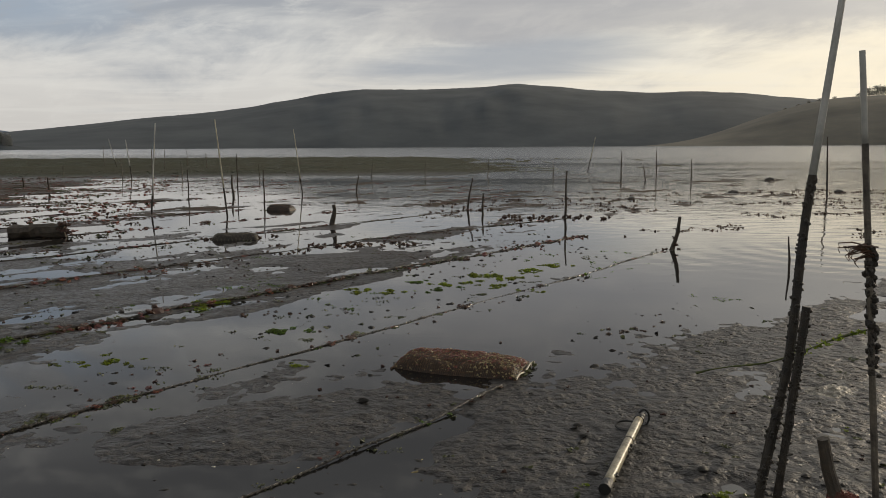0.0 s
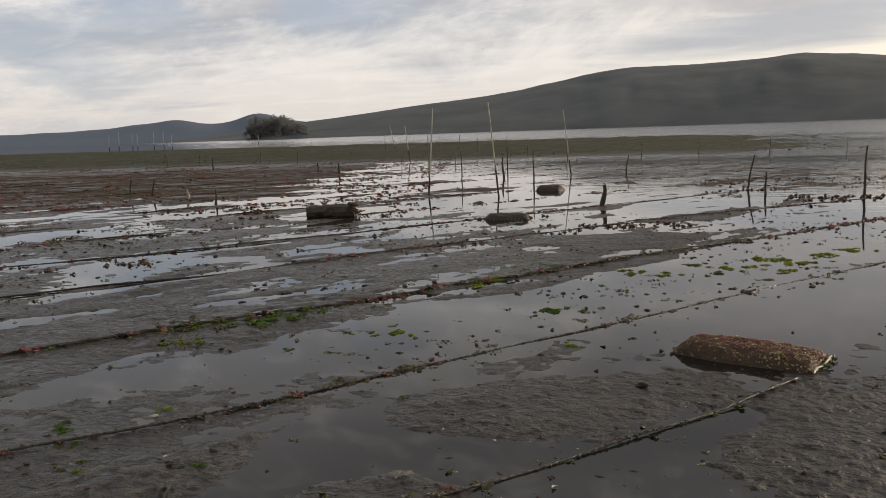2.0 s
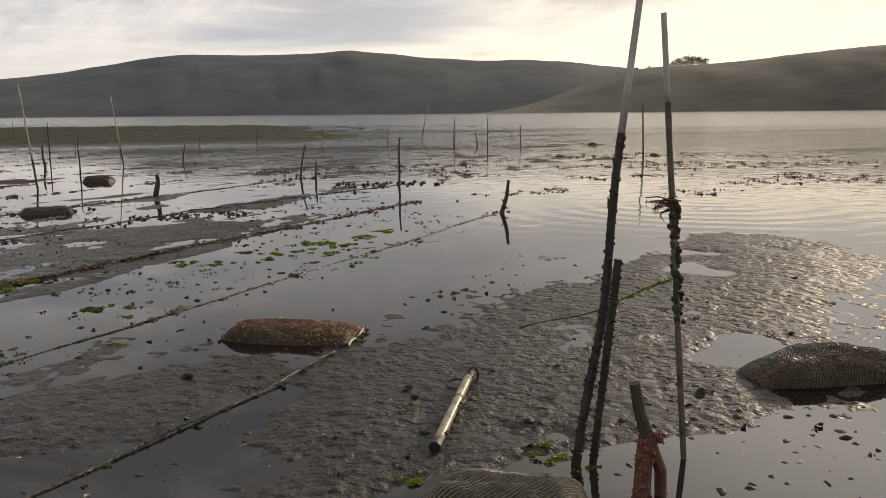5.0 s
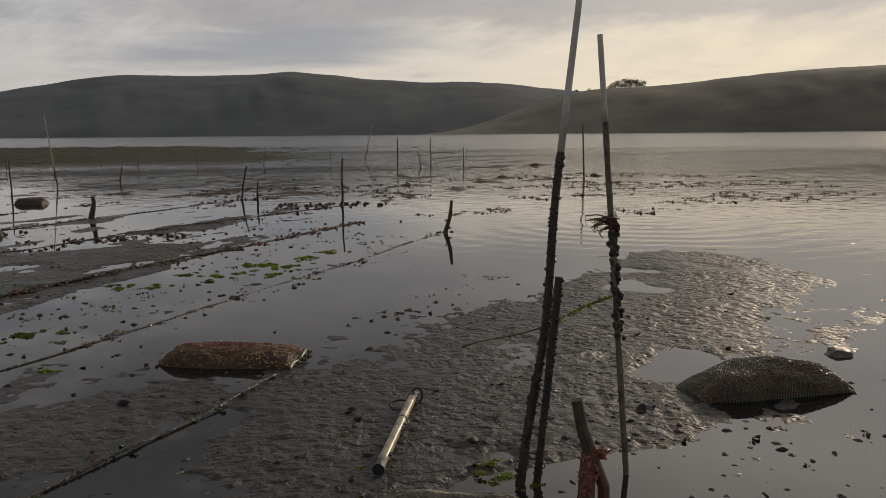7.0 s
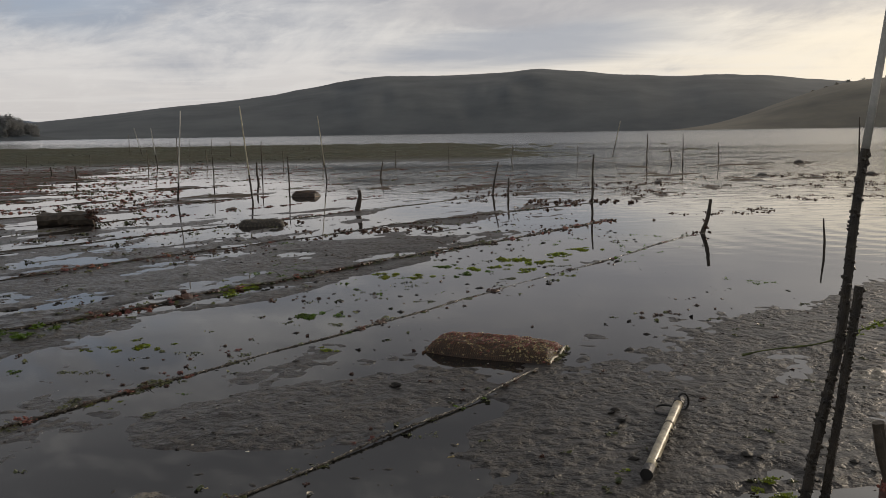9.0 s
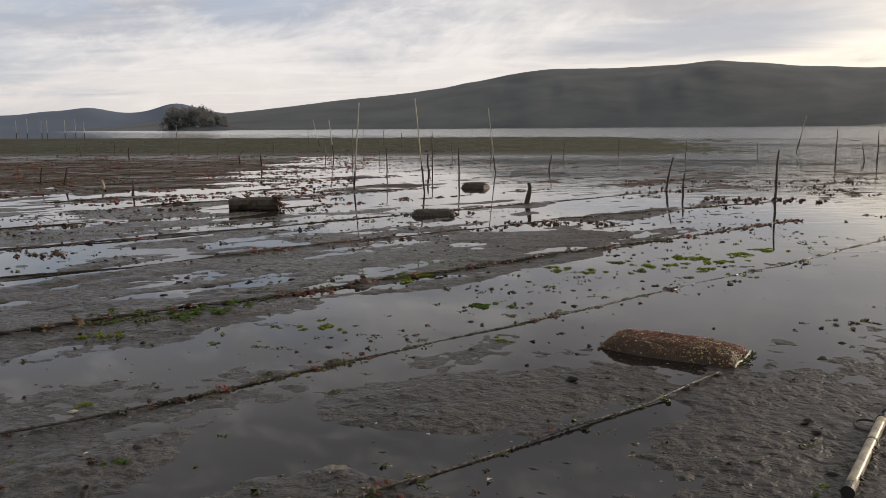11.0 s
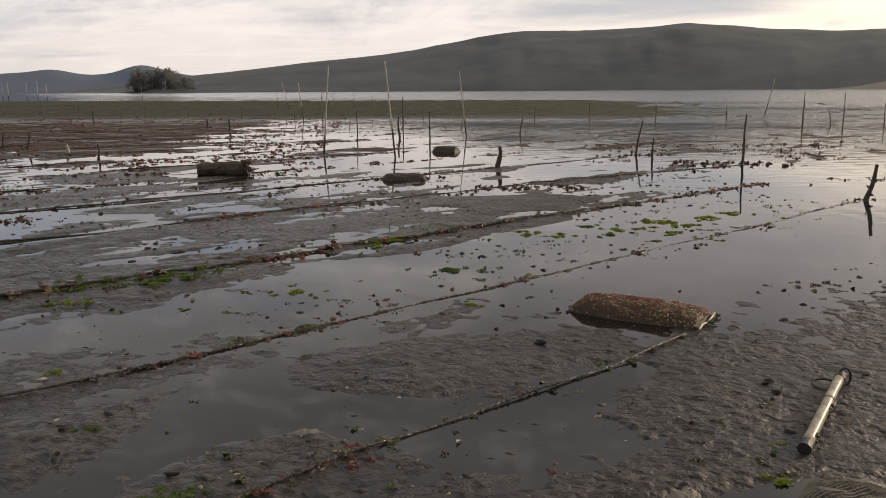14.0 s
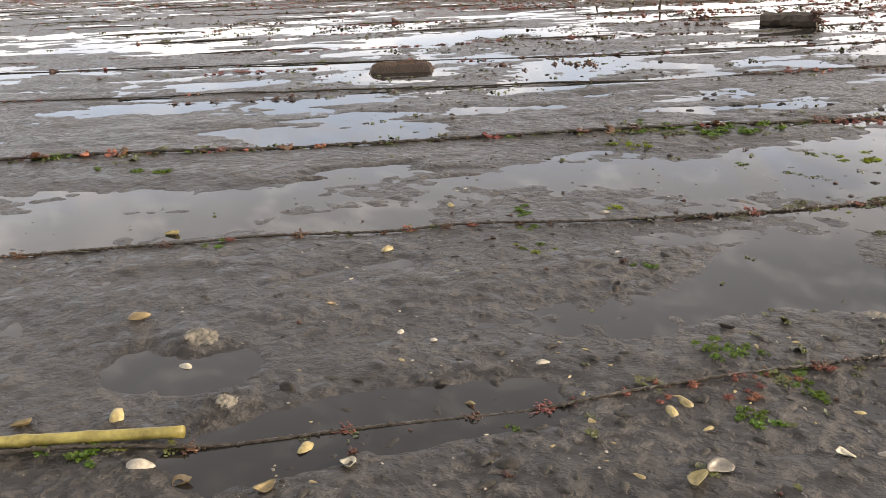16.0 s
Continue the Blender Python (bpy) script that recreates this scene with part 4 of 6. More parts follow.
def small_stake(base, height, lean, r, seed, label="short dark weathered wooden stake standing in shallow water", mat=None, weed=False):
    x, y = base
    top = empty("stake", x, y, 0)
    tagged(top, label, "stake", group="stakes on the tidal flat")
    rnd = random.Random(seed)
    n = 7
    pts = [Vector((lean[0] * u + r * 0.4 * math.sin(7 * u + seed), lean[1] * u, -0.15 + (height + 0.15) * u)) for u in (i / (n - 1) for i in range(n))]
    v, f = sweep(pts, lambda u: r * (1.15 - 0.55 * u), 8, jag=0.3, seed=seed)
    link_mesh("shaft", v, f, mat or STAKE, top)
    if weed:
        v, f = join([moved(feather_tuft(seed + i, 14, r * 1.5), pts[min(1 + i, n - 1)] + Vector((rnd.uniform(-1, 1) * r, rnd.uniform(-1, 1) * r, 0))) for i in range(3)])
        tagged(link_mesh("seaweed", v, f, BROWN_WEED, top, "brown seaweed hanging on the shaft"), kind="stuff")
    return top


def near_poles():
    pole("tall_pole", (1.60, 3.03), 2.45, (0.355, 0.07), 0.0205, 0.0125, PALE, 1.38, "tall leaning pole, pale above and black with fouling below", 5, bow=0.03)
    # its companion stake, lashed to it
    pole("lashed_stake", (1.67, 3.01), 0.88, (0.075, -0.04), 0.015, 0.0165, None, 0.88, "dark fouled stake leaning against a tall pole", 6)
    thin = pole("tall_pole", (2.065, 2.94), 1.85, (-0.116, 0.083), 0.0125, 0.0125, PALE, 1.50, "straight thin pole with a pale tip, fouled below", 7, lower=WORN_POLE, crust=False)
    rnd = random.Random(8)
    knobs = []
    for i in range(150):
        z = rnd.uniform(0.60, 1.12)
        c = Vector((-0.105 * z / 1.89, 0.085 * z / 1.89, z)) + Vector((rnd.uniform(-1, 1), rnd.uniform(-1, 1), 0)) * 0.017
        knobs.append(moved(lump(rnd.uniform(0.006, 0.016), i, 1.1, 1, 0.5), c))
    v, f = join(knobs)
    tagged(link_mesh("barnacle_crust", v, f, FOULED, thin), kind="stuff")
    hub = Vector((-0.070, 0.048, 1.08))
    bits = [moved(fine_tuft(31, 40, 0.035), hub)]
    for i in range(16):
        a, w = hub + Vector((rnd.uniform(-0.02, 0.03), rnd.uniform(-0.02, 0.02), rnd.uniform(-0.02, 0.03))), rnd.uniform(0.04, 0.13)
        b = a + Vector((-w, rnd.uniform(-0.03, 0.03), rnd.uniform(-0.03, 0.015)))
        bits.append(sweep([a, a.lerp(b, 0.5) + Vector((0, 0, rnd.uniform(-0.012, 0.02))), b, b + Vector((rnd.uniform(-0.01, 0.02), 0, -0.02))], lambda u: 0.0032 - 0.0015 * u, 4))
    v, f = join(bits)
    link_mesh("snagged_seaweed", v, f, BROWN_WEED, thin, "ragged brown seaweed snagged on the pole")
    # the green strand from pole to pole
    pts = []
    for i in range(26):
        u = i / 25
        p = Vector((2.01, 2.98, 0.78)).lerp(Vector((1.40, 3.18, 0.57)), u)
        pts.append(p - Vector((0, 0, 0.022 * math.sin(math.pi * u) - 0.008 * math.sin(9 * u))))
    v, f = sweep(pts, lambda u: 0.0024 + 0.0022 * abs(math.sin(11 * u)), 6, jag=0.7)
    strand = link_mesh("weed_strand", v, f, OLIVE)
    tagged(strand, "limp green seaweed strand slung between two poles", "seaweed")
    v, f = join([moved(sheet_tuft(360 + i, 5, 0.022), pts[k] - Vector((0, 0, 0.012))) for i, k in enumerate((1, 2, 4, 6, 7, 9, 10))])
    link_mesh("leaf", v, f, LETTUCE_Y, strand, "bright yellow-green leaves", smooth=True)


near_poles()


def far_poles():
    # (x, y), height, lean, radius, upper material
    for i, (b, h, l, m, sp) in enumerate((((-4.45, 19.6), 2.05, (0.16, 0.04), PALE, 0.42), ((-2.62, 18.6), 2.10, (-0.19, -0.03), BAMBOO, 0.62), ((-1.42, 26.8), 2.05, (-0.23, 0), BAMBOO, 0.5),
                                       ((-17.9, 68.0), 2.2, (-0.5, -0.1), PALE, 0.6), ((-10.7, 43.3), 1.9, (-0.22, 0), PALE, 0.6), ((13.7, 46.7), 1.95, (0.40, -0.1), BAMBOO, 0.7),
                                       ((13.3, 21.9), 1.7, (-0.05, 0.03), STAKE, 0.7))):
        pole("bamboo_pole" if m is BAMBOO else "marker_pole", b, h, l, 0.019 if i < 3 else 0.028, 0.013 if i < 3 else 0.02, m, sp,
             "slender leaning marker pole, pale above, dark at the waterline", 40 + i, sides=7, crust=i < 3, group="marker poles over the flat")
    specs = (((4.48, 16.9), 0.98, (0.04, 0), 0.035, True), ((2.77, 19.45), 0.76, (0.16, 0), 0.035, True), ((2.96, 18.15), 0.46, (0, 0), 0.035, False), ((-0.29, 16.1), 0.40, (0.02, 0), 0.06, False),
             ((4.60, 11.45), 0.48, (0.12, -0.05), 0.038, True), ((5.31, 9.46), 0.39, (-0.02, 0.01), 0.016, False), ((-2.2, 22.5), 0.9, (0, 0), 0.028, False), ((-3.53, 26.5), 0.64, (-0.03, 0), 0.05, True),
             ((0.27, 27.9), 0.55, (0.1, 0), 0.035, False), ((12.4, 36.9), 1.25, (0, 0), 0.04, False), ((12.75, 34.6), 0.67, (-0.16, 0.05), 0.035, False), ((13.1, 34.4), 1.25, (0, 0), 0.032, False),
             ((14.4, 33.8), 0.9, (0, 0), 0.032, False), ((-19.4, 38.1), 0.62, (0, 0), 0.05, False), ((-13.7, 21.7), 0.44, (0.06, 0), 0.04, True), ((-12.6, 21.0), 0.46, (0.1, 0), 0.04, True),
             ((-9.27, 18.2), 0.33, (0, 0), 0.04, True), ((-12.4, 33.8), 0.38, (0, 0), 0.05, False), ((-10.6, 31.2), 0.46, (0, 0), 0.05, True), ((-19.6, 70.7), 1.65, (0, 0), 0.045, False),
             ((-9.65, 43.1), 1.42, (0, 0), 0.04, False), ((-12.6, 60.0), 1.45, (0.03, 0), 0.034, False), ((-12.6, 68.4), 1.25, (0, 0), 0.05, False), ((-9.83, 60.4), 1.1, (0, 0), 0.05, False),
             ((-4.72, 25.6), 0.85, (0, 0), 0.026, False), ((-4.09, 31.9), 1.26, (0.02, 0), 0.032, False))
    for i, (b, h, l, r, w) in enumerate(specs):
        small_stake(b, h, l, r * (0.72 if b[1] > 16.5 else 0.9), 100 + i, mat=WORN_POLE if b[1] > 40 else None, weed=w)
    small_stake((-10.86, 19.8), 0.22, (0, 0), 0.05, 180, "short sawn stake with a pale top", BAMBOO)
    # the long row at the edge of the eelgrass
    rnd = random.Random(12)
    for i in range(13):
        x = -26 + 3.0 * i + rnd.uniform(-0.5, 0.5)
        small_stake((x, 42.5 - 0.10 * x + rnd.uniform(-1.2, 1.2)), rnd.uniform(0.6, 0.95), (rnd.uniform(-0.06, 0.06), 0), 0.024, 200 + i, "thin grey-brown stake in a long row far out on the flat", WORN_POLE)
    for i, (az, h) in enumerate(((-33.2, 3.9), (-32.6, 4.4), (-31.8, 3.9), (-31.5, 3.9), (-30.5, 4.0), (-29.9, 4.3), (-29.4, 3.5), (-23.9, 2.6))):
        x, y = bearing(az, 235)
        pole("channel_marker", (x, y), h, (0, 0), 0.09, 0.07, PALE, 0.8, "pale channel marker post far off in the bay", 240 + i, sides=6, crust=False, group="channel markers in the bay")


far_poles()


def driftwood_stake():
    top = empty("forked_branch", 1.683, 2.70, 0)
    tagged(top, "broken forked branch furred with red-brown algae", "driftwood")
    v, f = sweep([Vector((-0.03, -0.14, -0.15)), Vector((-0.02, -0.08, 0.0)), Vector((0.045, 0.0, 0.20)), Vector((0.055, 0.0, 0.26))], lambda u: 0.034 - 0.006 * u, 10, jag=0.35, seed=3)
    link_mesh("stem", v, f, RED_BARK, top)
    v, f = sweep([Vector((0.05, 0.0, 0.24)), Vector((0.02, 0.01, 0.34)), Vector((-0.005, 0.012, 0.45))], lambda u: 0.026 - 0.006 * u, 10, jag=0.2, seed=4)
    link_mesh("upper_limb", v, f, STAKE, top, "bare broken upper limb")
    v, f = sweep([Vector((0.06, 0.0, 0.22)), Vector((0.10, -0.02, 0.10)), Vector((0.10, -0.04, -0.12))], lambda u: 0.022, 8, jag=0.3, seed=5)
    link_mesh("side_limb", v, f, RED_BARK, top)
    rnd = random.Random(9)
    fur = [moved(feather_tuft(300 + i, 12, 0.024), Vector((-0.02, -0.08, 0.0)).lerp(Vector((0.05, 0, 0.25)), i / 29) + Vector((rnd.uniform(-1, 1), rnd.uniform(-1, 1), 0)) * 0.026) for i in range(30)]
    fur.append(moved(feather_tuft(330, 24, 0.04), (0.10, 0.0, 0.215)))
    v, f = join(fur)
    link_mesh("algae_fur", v, f, RED_WEED, top)


driftwood_stake()


def pipe():
    a, b = Vector((1.078, 3.335, 0.034)), Vector((1.53, 4.165, 0.052))
    top = empty("plastic_pipe", 1.335, 3.80, 0)
    tagged(top, "stained cream plastic pipe lying on the mud", "pipe")
    o = Vector((1.335, 3.80, 0))
    a, b = a - o, b - o
    d = (b - a).normalized()
    pts = [a.lerp(b, i / 8) for i in range(9)]
    outer, inner = sweep(pts, 0.0235, 20, caps=False), sweep(pts, 0.0195, 20, caps=False)
    v = outer[0] + inner[0]
    k = len(outer[0])
    f = list(outer[1]) + [tuple(i + k for i in q[::-1]) for q in inner[1]]
    for e in (0, 8):
        for s in range(20):
            s2 = (s + 1) % 20
            q = (e * 20 + s, k + e * 20 + s, k + e * 20 + s2, e * 20 + s2)
            f.append(q if e == 0 else q[::-1])
    link_mesh("barrel", v, f, TUBE, top, smooth=True)
    for u, w in ((0.02, 0.035), (0.62, 0.008), (0.985, 0.03)):
        c = a.lerp(b, u)
        v, f = sweep([c - d * w, c - d * w * 0.3, c + d * w * 0.3, c + d * w], 0.027 if w > 0.01 else 0.0248, 16, jag=0.06)
        link_mesh("collar", v, f, BLACK if w > 0.01 else STAKE, top, "dark worn collar")
    rnd = random.Random(19)
    v, f = join([moved(lump(rnd.uniform(0.006, 0.017), 20 + i, 0.7, 1, 0.6), a.lerp(b, rnd.choice((0.1, 0.14, 0.45, 0.5, 0.55, 0.85)) + rnd.uniform(-0.04, 0.04)) + Vector((rnd.uniform(-0.012, 0.034), 0, rnd.uniform(-0.03, 0.012)))) for i in range(46)])
    tagged(link_mesh("mud_crust", v, f, BAG_FILL, top, "dark mud and mussels stuck to the pipe"), kind="stuff")
    ring = [b + Vector((-0.075 + 0.062 * math.cos(t), -0.02 + 0.05 * math.sin(t), -0.035 + 0.012 * math.sin(t))) for t in (2 * math.pi * i / 22 for i in range(23))]
    v, f = sweep(ring, 0.006, 6)
    link_mesh("strap_loop", v, f, BLACK, top, "black rubber strap loop")
    ring = [b + Vector((0.02 + 0.03 * math.cos(t), 0.0, 0.0 + 0.045 * math.sin(t))) for t in (2 * math.pi * i / 18 for i in range(19))]
    v, f = sweep(ring, 0.006, 6)
    link_mesh("strap_loop", v, f, BLACK, top)


pipe()


# ---- oyster bags ----
def pillow_point(u, v, L, W, H, seed, side, flat=3.0, blunt=9.0):
    """u, v in -1..1 over a stuffed bag; side 1 top, -1 underside. Bag 5 thins to its ends, the others are blunt sacks."""
    lens, smooth = seed == 5, seed in (5, 8)
    edge = (1 - abs(u) ** ((2.6 if lens else blunt) if u > 0 else (1.7 if lens else 7.0))) * (1 - abs(v) ** flat)
    n = noise.noise(Vector((u * 2.2 + seed, v * 2.2, side * 3.0))) * (0.20 if smooth else 0.30) + noise.noise(Vector((u * 7 + seed, v * 6, side))) * (0.05 if smooth else 0.16) + noise.noise(Vector((u * 17 + seed, v * 11, side))) * (0.015 if smooth else 0.06)
    z = H * (edge ** 0.5) * (1 + n)
    w = W * 0.5 * (1 - (0.42 if lens else 0.16) * max(0.0, -u) ** 2.5 + 0.05 * math.sin(3 * u + seed))
    return Vector((u * L * 0.5, v * w, z * (1.0 if side > 0 else -0.30)))


def oyster_bag(at, turn, L, W, H, seed, label, net_mat, mesh_step=0.022, fuzz=None, lift=0.015, tilt=(0, 0)):
    top = empty("oyster_bag", at[0], at[1], 0)
    top.matrix_basis = pose(at[0], at[1], rest(*at) + lift, tilt[0], tilt[1], turn)
    tagged(top, label, "oyster bag", group="mesh oyster bags on the flat")
    nu, nv = 40, 20
    verts, faces = [], []
    for side in (1, -1):
        for i in range(nu + 1):
            for k in range(nv + 1):
                verts.append(pillow_point(-1 + 2 * i / nu, -1 + 2 * k / nv, L * 0.985, W * 0.98, H * 0.95, seed, side))
        o = 0 if side > 0 else (nu + 1) * (nv + 1)
        for i in range(nu):
            for k in range(nv):
                q = (o + i * (nv + 1) + k, o + (i + 1) * (nv + 1) + k, o + (i + 1) * (nv + 1) + k + 1, o + i * (nv + 1) + k + 1)
                faces.append(q if side > 0 else q[::-1])
    link_mesh("filling", verts, faces, BAG_FILL, top, "dark oysters and silt inside", smooth=True)
    # the diamond netting
    strands = []
    r = (0.0027 if seed == 8 else 0.0021) * min(1.0, mesh_step / 0.019)
    for fam in (1, -1):
        m = int((L + W) / mesh_step)
        for j in range(m):
            c = -(L + W) / 2 + (j + 0.5) * mesh_step
            pts = []
            for i in range(int(W / 0.02) + 1):
                y = -W / 2 + i * 0.02
                x = c + fam * y * 0.75
                if abs(x) <= L / 2:
                    p = pillow_point(2 * x / L, max(-1, min(1, 2 * y / W)), L, W, H, seed, 1)
                    pts.append(p + Vector((0, 0, r)))
            if len(pts) > 2:
                strands.append(sweep(pts, r * (0.45 if seed == 8 and fam < 0 else 1.0), 4, caps=False))
    v, f = join(strands)
    link_mesh("netting", v, f, net_mat, top)
    for s in (-1, 1):
        pts = [Vector((s * L * 0.5, -W * 0.47 + W * 0.94 * i / 12, 0.006 + 0.012 * noise.noise(Vector((i * 0.5, seed, s))))) for i in range(13)]
        v, f = sweep(pts, lambda u: 0.009, 6, jag=0.3, seed=seed)
        link_mesh("end_seam", v, f, net_mat, top, "folded end seam")
    if fuzz:
        rnd = random.Random(seed)
        bits = []
        for i in range(fuzz[1]):
            u, w = rnd.uniform(-0.98, 0.98), max(-0.98, min(0.98, rnd.gauss(fuzz[2], 0.5)))
            grain = lump(rnd.uniform(0.004, 0.012), seed * 50 + i, 0.6, 1, 0.8) if i % 5 else feather_tuft(seed * 50 + i % 9, 5, rnd.uniform(0.007, 0.014))
            bits.append(moved(grain, pillow_point(u, w, L, W, H, seed, 1)))
        v, f = join(bits)
        tagged(link_mesh("algae_growth", v, f, fuzz[0], top, "short algae growing on the netting"), kind="stuff")
    return top


def bags():
    sack = oyster_bag((0.75, 5.50), -27, 0.87, 0.43, 0.088, 2, "stuffed mesh oyster bag overgrown with red-brown algae", NET_RED, 0.013, (RED_WEED, 1500, 0.45), 0.004)
    rnd = random.Random(77)
    specks = []
    for i in range(750):
        u, w = min(0.99, rnd.uniform(-1, 1) if i % 3 else rnd.uniform(0.35, 1.0)), rnd.uniform(-1, 1)
        specks.append(moved(lump(rnd.uniform(0.003, 0.008), i, 0.7, 1, 0.6), pillow_point(u, w, 0.87, 0.43, 0.088, 2, 1) + Vector((0, 0, 0.002))))
    v, f = join(specks)
    tagged(link_mesh("barnacle_growth", v, f, SHELL_OCHRE, sack, "ochre barnacles and shell bits"), kind="stuff")
    v, f = sweep([Vector((0.447, -0.22 + 0.046 * i, 0.020 + 0.010 * math.sin(i))) for i in range(11)], 0.007, 6, jag=0.3, seed=4)
    link_mesh("closing_rod", v, f, BAMBOO, sack, "pale closing rod through the end seam")
    v, f = join([moved(sheet_tuft(480 + i, 9, 0.04), (0.45 + 0.02 * (i % 2), -0.10 + 0.09 * i, 0.01)) for i in range(4)])
    tagged(link_mesh("sea_lettuce", v, f, OLIVE, sack, "olive weed at the end seam"), kind="stuff")
    v, f = join([moved(feather_tuft(470 + i, 10, 0.022), (-0.43, -0.12 + 0.06 * i, 0.012)) for i in range(5)])
    tagged(link_mesh("dark_weed", v, f, BROWN_WEED, sack, "dark weed hanging from the end"), kind="stuff")
    oyster_bag((3.46, 3.68), -6, 0.94, 0.44, 0.165, 5, "plump green-grey mesh oyster bag half sunk in a pool", NET, 0.017, (BROWN_WEED, 2600, -0.80), -0.008)
    oyster_bag((1.13, 2.68), -30, 0.60, 0.46, 0.140, 8, "black mesh oyster bag with shiny netting on the mud", NET_SHINY, 0.0195, None, 0.004, (0, 0))
    oyster_bag((-7.58, 7.80), 42, 0.78, 0.42, 0.105, 11, "brown mesh oyster bag with red-brown netting", NET_RED, 0.04, (BROWN_WEED, 60, 0.0), 0.0)
    oyster_bag((-1.85, 13.95), 2, 0.74, 0.40, 0.10, 14, "low mud-brown oyster bag beside a rope", BAG_MUD, 0.06, None, 0.0)
    oyster_bag((-1.6, 20.3), -20, 0.62, 0.40, 0.12, 17, "red-brown oyster bag far out in the shallows", NET_RED, 0.05, (RED_WEED, 60, 0.0), 0.0)


bags()


def log_block():
    top = empty("old_timber", -5.22, 14.75, 0, 2)
    tagged(top, "short dark waterlogged timber block with a weedy end", "timber")
    pts = [Vector((-0.47 + 0.90 * i / 10, 0, 0.11)) for i in range(11)]
    v, f = sweep(pts, lambda u: 0.132 + 0.012 * math.sin(9 * u), 9, jag=0.24, seed=2)
    v = [Vector((p.x + 0.05 * noise.noise(p * 9), p.y * 1.15, max(p.z * 0.95, -0.05))) * (1 + 0.16 * noise.noise(p * 6.0)) for p in v]
    link_mesh("block", v, f, STAKE, top)
    v, f = join([moved(feather_tuft(500 + i, 16, 0.09), (0.42 + 0.05 * math.sin(i * 2), 0.08 * math.cos(i * 3) - 0.06, 0.06 + 0.05 * (i % 4))) for i in range(9)])
    link_mesh("seaweed", v, f, BROWN_WEED, top, "brown seaweed on the end")


log_block()


# ---- ropes ----
TUFT_MESH = []
for _k in range(5):
    for _mat, _maker, _count in ((OLIVE, frond_tuft, 40), (RED_WEED, feather_tuft, 8), (BROWN_WEED, feather_tuft, 8), (LETTUCE, sheet_tuft, 26), (LETTUCE_Y, sheet_tuft, 24), (RED_WEED, fine_tuft, 52), (BROWN_WEED, fine_tuft, 44)):
        _v, _f = _maker(700 + 10 * _k, _count)
        _me = bpy.data.meshes.new("seaweed_clump")
        _me.from_pydata(_v, [], _f)
        if _maker is not feather_tuft:
            _me.polygons.foreach_set("use_smooth", [True] * len(_f))
        _me.materials.append(_mat)
        TUFT_MESH.append(_me)


def clump_mesh(kind, k):
    """kind 0 olive, 1 red, 2 brown, 3 green, 4 yellow-green, 5 fine red, 6 fine brown"""
    return TUFT_MESH[7 * (k % 5) + kind]


